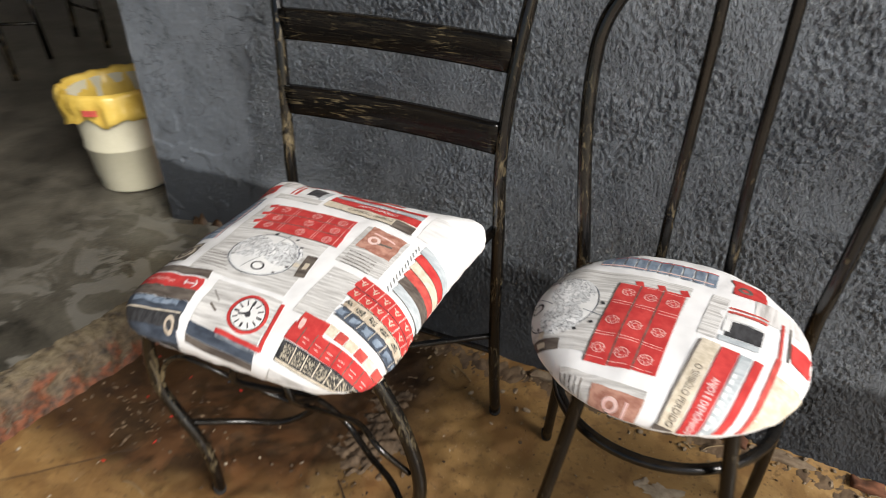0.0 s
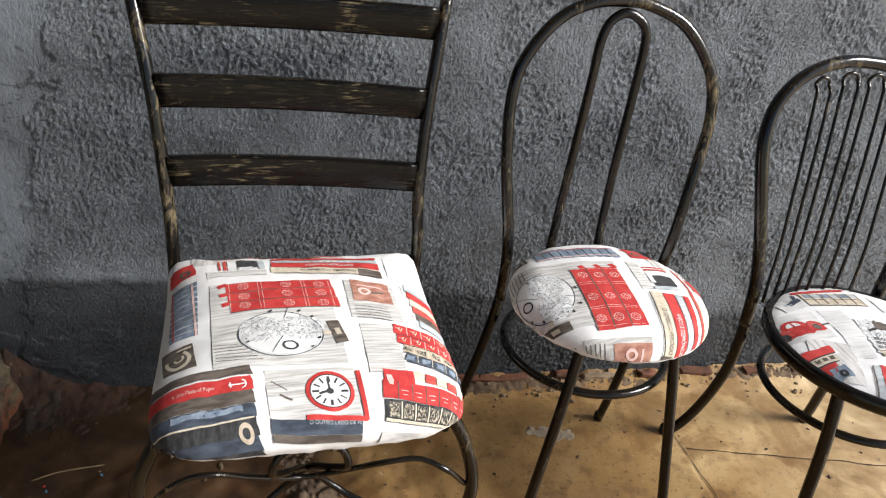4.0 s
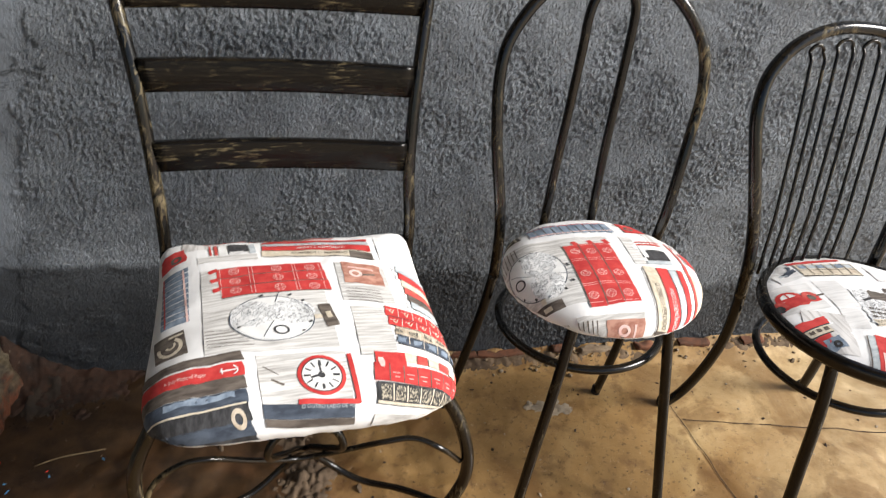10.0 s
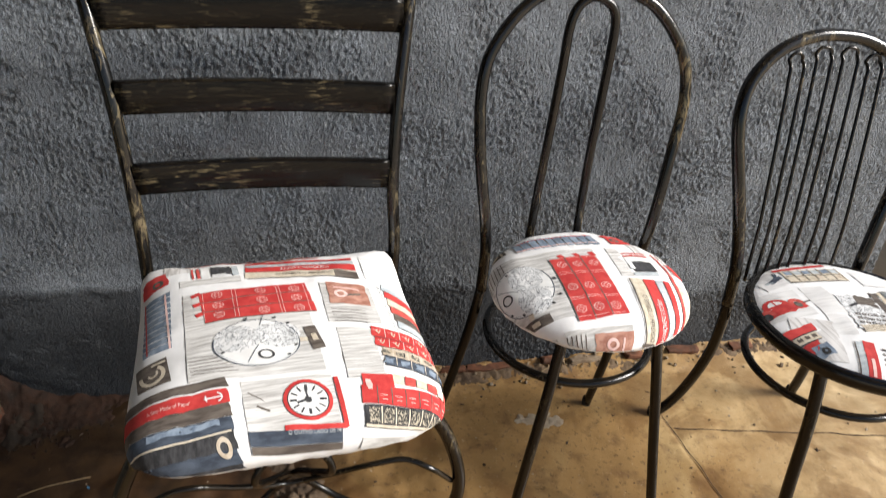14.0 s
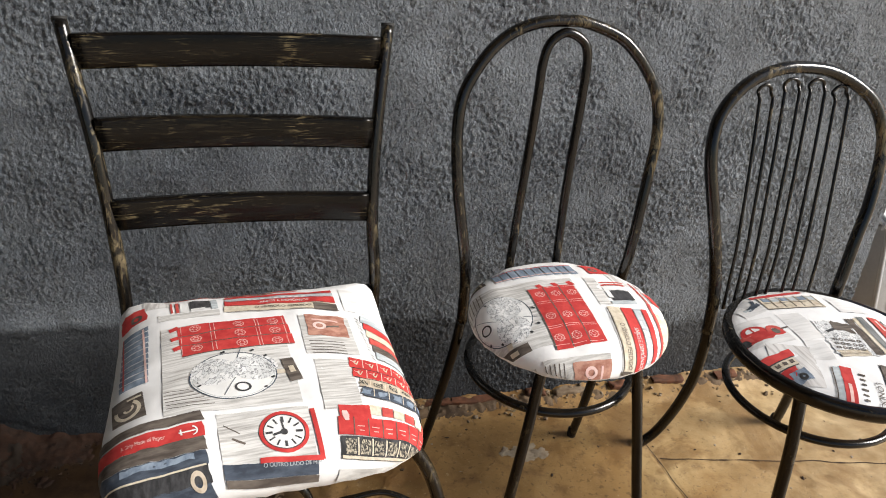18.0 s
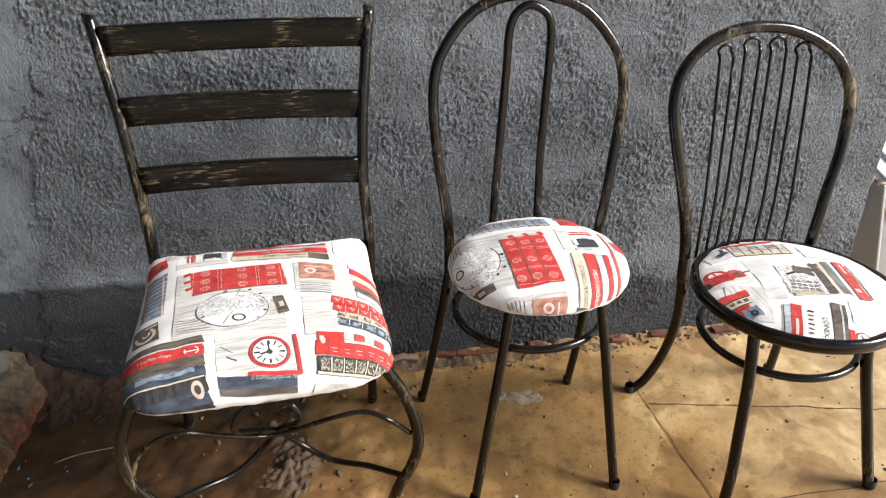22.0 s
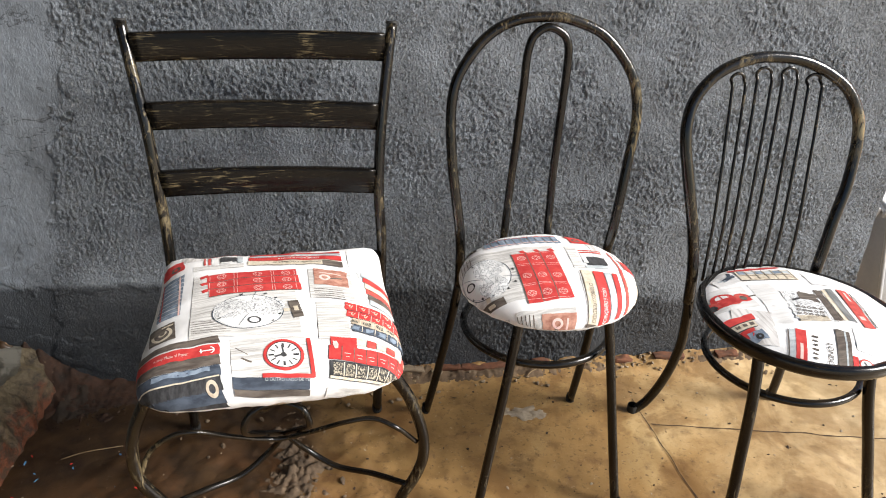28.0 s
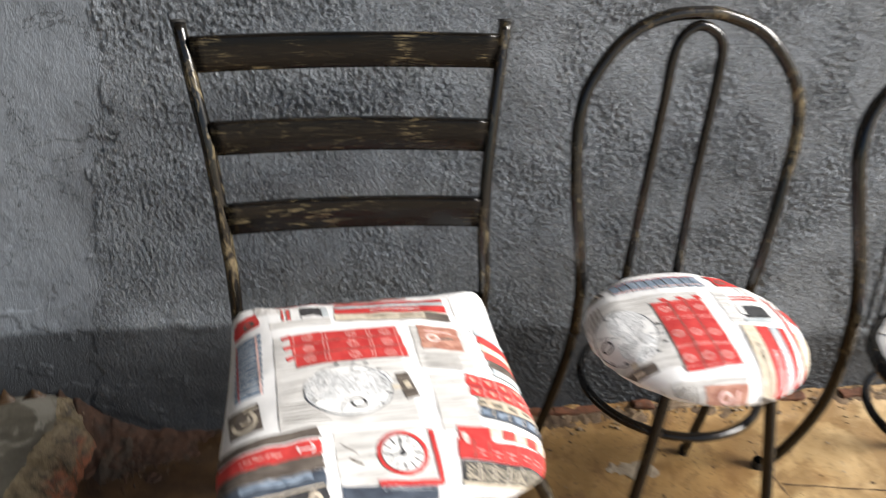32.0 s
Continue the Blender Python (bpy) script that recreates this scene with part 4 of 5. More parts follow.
            rows.append([(cx + r * math.cos(radians(start + (end - start) * k / steps)), self.undrawn(mid + squash * r * math.sin(radians(start + (end - start) * k / steps)))) for k in range(steps + 1)])
        return self.grid(name, rows, mat, layer)

    def text(self, words, cx, cy, size, mat, layer=3, turn=0.0, wide=1.0):
        cu = bpy.data.curves.new("lettering", "FONT")
        cu.body, cu.size, cu.align_x, cu.align_y, cu.resolution_u = words, size, "CENTER", "CENTER", 3
        tmp = bpy.data.objects.new("lettering", cu)
        me = bpy.data.meshes.new_from_object(tmp)
        bpy.data.objects.remove(tmp)
        bpy.data.curves.remove(cu)
        t = radians(turn)
        drop = 0
        for v in me.vertices:
            u, w = v.co.x * wide, v.co.y
            v.co, out = self.lay(cx + math.cos(t) * u - math.sin(t) * w, cy + math.sin(t) * u + math.cos(t) * w, layer)
            drop += out
        if drop > len(me.vertices) * 0.15:
            bpy.data.meshes.remove(me)
            return
        me.name = "lettering"
        me.materials.append(mat)
        ob = new("lettering", me)
        ob.parent = self.pad


def library_print(p):
    """The books-and-clocks repeat."""
    R, T = p.rect, p.text
    # engraving of two hemispheres on grey boards, with three red volumes
    R("board_print", -3.9, -1.2, 16.0, 16.6, ink_board, 0)
    for k, y in enumerate((6.15, 4.15, 2.15)):
        R("book_print", -2.5 + 0.2 * k, y, 14.5, 1.95, ink_red, 2, 2)
        R("book_tail", -10.2 + 0.2 * k, y + 0.5, 1.3, 0.7, ink_red, 2, 20)
        R("book_edge", -2.5 + 0.2 * k, y - 0.98, 14.4, 0.14, ink_brown, 3, 2)
        for x in (-7.4, -1.6, 3.0):
            p.ring("rosette", x, y, 0.66, 0.74, ink_pale, 3, steps=16)
            p.ring("rosette", x, y, 0.30, 0.37, ink_pale, 3, steps=12)
            for a in range(0, 360, 60):
                R("rosette", x + 0.52 * math.cos(radians(a)), y + 0.52 * math.sin(radians(a)), 0.36, 0.06, ink_pale, 3, a)
        for x in (-9.3, -5.4, -4.9, 0.6, 1.0, 4.4):
            R("book_rule", x, y, 0.07, 1.7, ink_pale, 3, 2)
    p.ring("map_print", -3.4, -3.3, 0.0, 5.35, ink_white, 2, 0.87, steps=40)
    p.ring("map_print", -5.7, -2.6, 0.0, 2.9, ink_map, 3, 0.95)
    p.ring("map_print", -0.7, -2.4, 0.0, 2.9, ink_map, 3, 0.9)
    p.ring("map_rim", -3.4, -3.3, 5.2, 5.36, ink_navy, 3, 0.87, steps=40)
    p.ring("map_rim", -3.4, -3.3, 4.95, 5.02, ink_grey, 3, 0.87, 150, 400, steps=30)
    p.ring("map_dial", -2.5, -6.0, 0.72, 1.0, ink_black, 4, 0.9)
    R("map_rule", -4.0, -5.6, 0.09, 3.4, ink_navy, 4, -28)
    R("map_rule", -2.3, 0.2, 0.09, 2.2, ink_navy, 4, -20)
    for x, y, w in ((0.9, -0.6, 0.5), (1.3, -4.4, 0.5), (-0.6, 0.5, 0.5), (-4.3, 0.6, 0.6), (-7.6, -4.9, 0.5), (0.2, -6.2, 0.4)):
        R("map_mark", x, y, w, 0.32, ink_black, 4, 25)
    R("tag_print", 3.75, -3.5, 1.6, 4.3, ink_brown, 3, 8)
    R("tag_knob", 2.4, -3.6, 1.0, 0.7, ink_cream, 4)
    R("tag_knob", 3.8, -3.4, 0.7, 1.2, ink_cream, 4, 8)
    for k in range(6):
        R("board_line", -10.3 + 0.3 * k, -5.0 - 0.65 * k, 3.0 + 0.5 * k, 0.13, ink_brown, 1)
    # mantel clock
    R("board_print", -0.8, -13.8, 10.6, 7.1, ink_board, 0)
    p.ring("clock_rim", 1.2, -13.75, 2.42, 2.85, ink_red, 4)
    p.ring("clock_rim", 1.2, -13.75, 2.30, 2.43, ink_black, 4)
    p.ring("clock_face", 1.2, -13.75, 0.0, 2.35, ink_white, 3)
    for k in range(12):
        a = radians(30 * k)
        R("clock_tick", 1.2 + 1.72 * math.cos(a), -13.75 + 1.72 * math.sin(a), 0.80, 0.20 if k % 3 else 0.32, ink_black, 4, 30 * k)
    R("clock_hand", 1.15, -12.9, 0.20, 1.8, ink_black, 5, 6)
    R("clock_hand", 0.55, -13.9, 1.4, 0.32, ink_black, 5, 20)
    p.ring("clock_hub", 1.2, -13.75, 0.0, 0.42, ink_black, 5)
    R("clock_stand", 5.0, -14.2, 0.55, 6.9, ink_red, 4, 2)
    R("clock_stand", 1.6, -17.35, 7.2, 0.6, ink_red, 4, -2)
    R("board_line", -4.6, -12.6, 2.2, 0.14, ink_brown, 1, -40)
    R("board_line", -4.0, -14.4, 1.6, 0.3, ink_brown, 1, -30)
    R("spine_print", -0.8, -18.35, 10.7, 1.7, ink_navy, 2, -2)
    T("O OUTRO LADO DE MIM", 1.6, -17.9, 0.66, ink_grey, 4, -2, 0.9)
    R("spine_print", -0.8, -19.75, 10.7, 1.0, ink_brown, 2, -2)
    # stacked spines with an anchor
    for y, h, mt in ((-10.6, 1.5, ink_brown), (-12.75, 2.2, ink_red), (-14.75, 1.8, ink_brown), (-16.6, 1.8, ink_navy), (-18.6, 2.2, ink_black), (-20.6, 2.0, ink_navy), (-22.4, 1.8, ink_black)):
        R("spine_print", -14.5, y - 0.15, 13.9, h, mt, 2, 6, 0.15)
    R("spine_rule", -13.0, -16.2, 8.5, 0.7, ink_blue, 3, 6, 0.3)
    R("spine_rule", -14.4, -17.7, 13.2, 0.22, ink_cream, 3, 6)
    T("A Ship Made of Paper", -14.4, -13.0, 0.80, ink_pale, 4, 6, 0.72)
    R("anchor_mark", -9.4, -12.4, 1.9, 0.18, ink_white, 4, 6)
    p.ring("anchor_mark", -8.9, -12.35, 0.5, 0.68, ink_white, 4, 1, -80, 80, 10)
    R("anchor_mark", -10.1, -12.45, 0.18, 0.8, ink_white, 4, 6)
    p.ring("rope_print", -9.0, -18.9, 0.45, 0.85, ink_sepia2, 4, 1.5, 0, 360, 16)
    # titles
    R("spine_print", 5.1, 13.75, 15.8, 0.75, ink_red, 2, -3)
    R("spine_print", 5.1, 12.75, 15.8, 0.9, ink_grey, 2, -3)
    R("spine_print", 5.0, 11.45, 15.9, 1.45, ink_red, 2, -3)
    R("spine_print", 4.8, 9.85, 15.9, 1.5, ink_cream, 2, -3)
    R("spine_print", 11.2, 9.3, 3.4, 1.6, ink_brown, 3, -3)
    T("ANJOS E DEMÔNIOS", 5.6, 11.42, 0.82, ink_white, 4, -3, 0.95)
    T("O SÍMBOLO PERDIDO", 5.2, 9.85, 0.80, ink_brown, 4, -3, 1.05)
    for k in range(9):
        R("spine_mark", 0.6 + 1.0 * k, 12.75 - 0.05 * k, 0.6, 0.35, ink_white, 3, -3)
    R("spine_rule", 5.1, 8.95, 15.9, 0.12, ink_brown, 3, -3)
    R("board_print", 15.8, 11.2, 3.6, 5.6, ink_board3, 0, -4)
    # old photograph and upright boards
    R("board_print", 10.0, 3.2, 7.0, 7.8, ink_board, 0, -3)
    R("photo_print", 10.2, 4.9, 5.5, 4.4, ink_sepia, 2, -4, 0.2)
    p.ring("photo_motif", 9.2, 4.7, 0.5, 0.95, ink_pale, 3, 1, 0, 360, 14)
    R("photo_motif", 10.9, 4.6, 2.2, 0.35, ink_brown, 3, 12)
    R("photo_motif", 10.2, 5.9, 3.6, 0.25, ink_pale, 3, -6)
    for k in range(5):
        R("board_line", 9.4, 1.6 - 0.55 * k, 4.6, 0.12, ink_brown, 1, -5)
    R("board_print", 9.0, -6.4, 4.6, 9.4, ink_board, 0, -3)
    # spines that hang over the side
    for k, (y, mt) in enumerate(((-3.1, ink_red), (-5.1, ink_red), (-7.0, ink_sepia2), (-8.9, ink_navy))):
        R("spine_print", 17.2 + 0.5 * (k > 1), y - 0.40, 12.0, 1.95, mt, 2, -12, 0.1)
        R("spine_rule", 17.2, y - 1.38, 11.8, 0.13, ink_black, 3, -12)
        for x in (12.2, 14.1, 16.0, 17.9, 19.8, 21.7):
            R("spine_rule", x + 0.9, y + 0.58 - 0.21 * (x - 12.2), 0.10, 1.7, ink_pale if k < 2 else ink_cream, 3, -12)
            yy = y + 0.75 - 0.21 * (x - 12.2)
            if k < 2:
                p.ring("ornament", x, yy, 0.14, 0.27, ink_cream, 3, 1.6, 60, 330, 10)
                R("ornament", x + 0.2, yy - 0.1, 0.9, 0.12, ink_cream, 3, 60)
                R("ornament", x - 0.3, yy + 0.2, 0.7, 0.10, ink_pale, 3, -30)
            else:
                R("ornament", x, yy - 0.1, 1.1, 0.9, ink_speck if k == 2 else ink_blue, 3, -12, 0.4)
    R("spine_print", 9.9, -11.9, 3.8, 2.6, ink_red, 2, -4)
    R("spine_mark", 8.7, -12.3, 0.6, 1.6, ink_pale, 3, -4, 0.3)
    for k in range(7):
        R("spine_print", 12.5 + 1.5 * k, -11.5 - 0.28 * k, 1.4, 1.5, ink_red2 if k % 2 else ink_cream, 2, -10)
    R("spine_print", 15.0, -14.45, 15.0, 2.6, ink_red, 2, -7)
    for k in range(7):
        R("spine_rule", 9.4 + 1.75 * k, -13.8 - 0.2 * k, 0.12, 2.5, ink_brown, 3, -7)
        R("ornament", 10.2 + 1.75 * k, -13.9 - 0.2 * k, 0.9, 0.10, ink_pale, 3, -7)
        R("ornament", 10.2 + 1.75 * k, -14.5 - 0.2 * k, 0.6, 0.10, ink_pale, 3, -7)
    R("spine_print", 14.6, -17.1, 14.4, 2.7, ink_black, 2, -6)
    for k in range(7):
        R("spine_print", 8.6 + 1.75 * k, -16.35 - 0.18 * k, 1.3, 1.7, ink_speck, 3, -6)
        R("spine_rule", 9.5 + 1.75 * k, -16.4 - 0.18 * k, 0.18, 2.0, ink_cream, 3, -6)
    R("spine_rule", 14.4, -18.2, 14.0, 0.35, ink_cream, 3, -6)
    R("board_print", 11.0, -20.4, 8.0, 2.6, ink_board, 0, -3)
    # row of slate volumes
    for k in range(10):
        R("spine_print", -15.6, 8.2 - 1.1 * k, 4.0, 0.92, ink_blue, 2, 4)
    R("spine_rule", -14.1, 3.2, 0.3, 10.6, ink_pale, 3, 3)
    R("spine_rule", -17.2, 3.2, 0.22, 10.6, ink_red2, 3, 3)
    # initial on a dark panel
    R("panel_print", -16.2, -6.1, 4.3, 5.2, ink_brown, 2, 6)
    p.ring("initial_mark", -16.2, -6.2, 1.25, 1.75, ink_cream, 3, 1.15, -185, 62, 20)
    R("initial_mark", -15.4, -4.1, 1.9, 0.35, ink_cream, 3, 6)
    p.ring("initial_mark", -16.1, -5.9, 0.45, 0.75, ink_cream, 3, 1.2, -150, 40, 12)
    # window picture and a red car
    R("board_print", -8.0, 9.6, 8.4, 1.5, ink_board, 0)
    R("window_print", -6.4, 12.4, 2.8, 2.9, ink_black, 2, 2)
    R("window_print", -6.7, 10.9, 2.0, 0.6, ink_white, 3, 2)
    R("window_print", -4.4, 12.2, 0.9, 3.3, ink_grey, 2, 2)
    R("window_print", -8.6, 12.2, 1.2, 3.3, ink_white, 2, 2)
    R("spine_rule", -9.6, 12.2, 0.45, 3.3, ink_red2, 2, 4)
    R("spine_rule", -10.4, 12.2, 0.3, 3.3, ink_red2, 2, 4)
    R("car_print", -15.9, 11.6, 4.0, 3.0, ink_red, 2, 8, 0.4)
    p.ring("car_wheel", -15.4, 11.2, 0.4, 0.9, ink_brown, 3)
    # pages and thin spines of the next row
    R("page_print", 2.0, 17.6, 9.0, 4.6, ink_cream, 0, 3, 0.4)
    R("page_print", 3.6, 19.4, 4.0, 1.6, ink_sepia, 1, 10, 0.5)
    R("spine_print", 1.8, 15.3, 13.0, 0.5, ink_red2, 2, -2)
    R("spine_print", -7.0, 17.4, 3.6, 2.2, ink_red, 2, 4, 0.3)
    R("spine_rule", -8.0, 15.3, 7.0, 0.28, ink_red2, 2, 4)
    R("spine_rule", -8.2, 16.0, 6.6, 0.16, ink_brown, 2, 4)
    R("board_print", -12.4, 15.5, 4.4, 6.0, ink_board2, 0, 4)
    for k, mt in enumerate((ink_grey, ink_red, ink_cream, ink_red2, ink_brown, ink_grey)):
        R("spine_print", 19.2, 6.2 - 1.5 * k, 7.2, 1.45, mt, 2, -14)
    for k in range(6):
        R("spine_rule", 15.1, 6.9 - 1.5 * k, 0.8, 0.11, ink_grey2, 2, -50)
        R("spine_rule", 15.1, 6.2 - 1.5 * k, 0.8, 0.11, ink_grey2, 2, -50)
        R("spine_rule", 19.2, 5.45 - 1.5 * k, 7.2, 0.10, ink_brown, 3, -14)


def travel_print(p):
    """Another stretch of the same cloth, with car, coaches and street scenes."""
    R = p.rect
    # old red car on pale boards
    R("board_print", -12.4, 1.4, 9.6, 6.6, ink_board3, 0, 8)
    R("car_print", -12.6, 0.3, 9.6, 1.9, ink_red, 2, 15, 0.35)
    p.ring("car_print", -13.2, 1.0, 0.0, 2.5, ink_red, 2, 0.8, 15, 195, 14)
    p.ring("car_window", -13.3, 1.5, 0.0, 1.4, ink_white, 3, 0.7, 15, 195, 10)
    R("car_window", -13.4, 1.9, 0.3, 1.4, ink_red, 4, 15)
    p.ring("car_fender", -9.4, 1.5, 0.7, 1.6, ink_red2, 3, 0.9, 0, 200, 14)
    p.ring("car_fender", -15.6, -0.6, 0.7, 1.5, ink_red2, 3, 0.9, 0, 220, 14)
    p.ring("car_wheel", -9.4, 1.3, 0.0, 0.75, ink_brown, 3)
    p.ring("car_wheel", -15.6, -0.8, 0.0, 0.75, ink_black, 3)
    R("car_line", -7.4, 2.1, 1.8, 0.35, ink_brown, 3, 15)
    R("car_line", -12.4, -0.4, 6.6, 0.16, ink_red2, 3, 15)
    # street front with a red roof line
    R("street_print", -1.2, 9.7, 12.0, 3.9, ink_cream, 1, 4)
    for k in range(6):
        R("street_window", -6.0 + 1.9 * k, 10.4 + 0.13 * k, 1.5, 1.3, ink_grey if k % 2 else ink_blue, 2, 4)
        R("street_window", -6.2 + 1.9 * k, 8.6 + 0.13 * k, 1.5, 1.2, ink_sepia2 if k % 2 else ink_cream, 2, 4)
        R("street_line", -5.1 + 1.9 * k, 9.6 + 0.13 * k, 0.16, 3.7, ink_brown, 3, 4)
    R("street_line", -1.2, 9.6, 12.0, 0.16, ink_brown, 3, 4)
    R("street_line", -1.2, 7.7, 12.0, 0.22, ink_brown, 3, 4)
    R("street_roof", -2.6, 12.5, 11.6, 0.95, ink_red, 2, 10)
    R("page_print", 2.0, 15.4, 12.0, 3.0, ink_board3, 0, 5)
    # bird on a pale sky
    R("board_print", -10.6, 8.4, 5.6, 4.6, ink_board3, 0, 20)
    R("bird_print", -9.4, 8.6, 3.4, 0.9, ink_navy, 2, 28, 0.4)
    R("bird_print", -9.0, 9.3, 0.7, 2.2, ink_navy, 2, -10, 0.4)
    R("bird_print", -11.0, 7.7, 1.6, 0.6, ink_grey, 2, 10, 0.3)
    # coaches and a blue lorry
    R("board_print", -10.4, -6.2, 7.2, 8.4, ink_board2, 0, -14)
    R("coach_print", -12.4, -4.6, 6.0, 1.5, ink_red, 2, 15, 0.2)
    R("coach_print", -12.6, -6.2, 5.8, 1.5, ink_cream, 2, 14, 0.2)
    for k in range(4):
        R("coach_window", -14.6 + 1.35 * k, -6.6 + 0.34 * k, 0.85, 0.7, ink_brown, 3, 14)
    R("coach_line", -12.4, -5.35, 6.0, 0.2, ink_black, 3, 15)
    R("coach_line", -12.6, -7.05, 5.8, 0.22, ink_black, 3, 14)
    R("coach_print", -12.6, -8.0, 4.2, 1.7, ink_red, 2, 14, 0.3)
    R("coach_print", -10.6, -8.6, 3.0, 2.2, ink_blue, 3, 14, 0.2)
    p.ring("car_wheel", -10.4, -8.8, 0.2, 0.65, ink_black, 4)
    p.ring("car_wheel", -12.8, -9.3, 0.2, 0.6, ink_black, 4)
    # typewriter
    R("engraving_print", 2.0, -1.0, 7.6, 8.4, ink_map, 1, -6, 0.6)
    R("machine_print", 3.4, 1.8, 3.8, 2.6, ink_brown, 2, -18, 0.6)
    R("machine_print", 0.6, 1.0, 2.0, 0.5, ink_black, 2, 20, 0.2)
    R("machine_print", 1.9, -1.3, 3.6, 2.6, ink_map, 3, -10, 0.5)
    R("machine_print", 1.2, -4.6, 5.8, 1.4, ink_cream, 2, 3, 0.2)
    for j in range(3):
        for k in range(5):
            p.ring("machine_key", -0.9 + 1.05 * k + 0.3 * j, -3.4 + 1.0 * j - 0.1 * k, 0.22, 0.42, ink_brown, 4, 0.8, 0, 360, 8)
    for k in range(4):
        R("machine_line", 1.2, -5.1 + 0.3 * k, 5.6, 0.09, ink_brown, 3, 3)
    # upright spines
    for x, y, w, h, mt in ((5.9, -0.4, 1.5, 9.2, ink_brown), (7.3, -0.2, 0.8, 9.4, ink_cream), (8.5, 0.0, 1.3, 9.8, ink_grey2), (9.5, -0.2, 0.5, 10.2, ink_white), (11.1, -0.7, 2.0, 11.4, ink_red2)):
        R("spine_print", x, y, w, h, mt, 2, -4)
    R("spine_mark", 11.4, 2.6, 0.45, 2.8, ink_pale, 3, -4)
    R("spine_mark", 10.9, -3.6, 0.9, 1.0, ink_pale, 3, -4)
    R("spine_rule", 12.6, -0.8, 0.25, 10.6, ink_brown, 2, -4)
    # open magazine with upright titles
    R("board_print", -5.6, -11.2, 1.2, 8.0, ink_grey, 1, -21)
    R("spine_rule", -6.3, -11.0, 0.18, 7.6, ink_brown, 2, -21)
    R("spine_print", -4.2, -11.2, 1.75, 7.9, ink_red, 2, -22)
    R("spine_mark", -4.6, -12.2, 0.5, 3.0, ink_pale, 3, -22)
    for k in range(6):
        R("spine_mark", -0.9 - 0.36 * k, -9.2 - 0.88 * k, 0.95 - 0.15 * (k % 3), 0.36, ink_brown, 2, -22)
    p.text("LONDON", -0.1, -13.3, 1.35, ink_brown, 3, -112, 0.95)
    R("spine_print", 3.1, -11.6, 2.3, 8.8, ink_brown, 2, -22)
    R("spine_rule", 3.5, -11.6, 0.3, 8.6, ink_grey, 3, -22)
    R("spine_print", 3.7, -14.6, 0.9, 3.2, ink_red, 3, -20)
    p.ring("clock_rim", 5.5, -14.9, 1.05, 1.3, ink_red2, 3)
    p.ring("clock_face", 5.5, -14.9, 0.0, 1.05, ink_white, 2)
    R("clock_hand", 5.5, -14.7, 0.18, 1.2, ink_black, 4, 20)
    R("clock_hand", 5.3, -15.0, 0.9, 0.18, ink_black, 4, 20)
    # faint boards between the pictures
    R("board_print", -4.2, 2.4, 4.6, 7.0, ink_board3, 0, 5)
    R("board_print", -4.6, -3.6, 3.6, 4.6, ink_board3, 0, -6)
    R("board_print", 9.0, -10.2, 6.0, 5.6, ink_board3, 0, -20)
    R("board_print", 9.6, 9.0, 6.0, 5.0, ink_board3, 0, 0)


CHAIR_A = ladder_chair()
CHAIR_B = round_chair()
CHAIR_C = fan_chair()
library_print(Print(CHAIR_A, (1.035, -0.078), (-0.06, 1.0), (-0.1, -5.9), 0.206, 0.013, 1.25, 0.99))
library_print(Print(CHAIR_B, (-0.081, -0.99), (1.034, -0.062), (-13.5, -6.3), 0.156, 0.006, 1.31, 1.03))
travel_print(Print(CHAIR_C, (0.941, -0.186), (0.231, 1.121), (-2.5, -3.8), 0.1775, 0.002))


# ---- indoors, past the wall's end ----
def bag_bucket():
    c = thing("bucket", pose(-1.842, 0.232, 0.103) @ Matrix.Diagonal((1.14, 1.14, 1.20, 1)), "cream plastic pail lined with a yellow bag, on the raised floor", "bucket")
    prof = [(0.001, 0.0), (0.086, 0.0), (0.090, 0.006), (0.092, 0.028), (0.095, 0.032), (0.101, 0.105), (0.105, 0.108), (0.105, 0.112), (0.102, 0.116), (0.110, 0.215), (0.116, 0.22), (0.116, 0.235), (0.108, 0.235), (0.090, 0.02), (0.001, 0.018)]
    part("pail", turned(prof, 40), pail, c)
    bm = bmesh.new()
    rings = []
    for j, (r, z) in enumerate(((0.096, 0.15), (0.104, 0.21), (0.113, 0.244), (0.122, 0.250), (0.128, 0.240), (0.130, 0.222), (0.129, 0.202), (0.127, 0.188), (0.124, 0.182))):
        ring = []
        for k in range(64):
            t = 2 * math.pi * k / 64
            f = 0.010 * fbm(math.cos(t) * 5, math.sin(t) * 5, j * 0.35, 4) * (1 + (j > 4))
            sag = 0.022 * fbm(math.cos(t) * 2, math.sin(t) * 2, 7, 2) * (j > 5)
            ring.append(bm.verts.new(((r + f) * math.cos(t), (r + f) * math.sin(t), z + sag + 0.4 * f)))
        rings.append(ring)
    for a, b in zip(rings, rings[1:]):
        for k in range(64):
            bm.faces.new((a[k], a[(k + 1) % 64], b[(k + 1) % 64], b[k]))
    bag = part("bag", bm, bag_yellow, c, "crumpled yellow plastic bag")
    for k in range(5):
        t = -1.30 + 0.055 * k
        part("lettering_bar", block((0.006, 0.0008, 0.014), 0, (0, -0.1315, 0)), ink_red2, bag, m=Matrix.Rotation(t + math.pi / 2, 4, "Z") @ Matrix.Translation((0, 0, 0.213)), smooth=False)
    return c


bag_bucket()


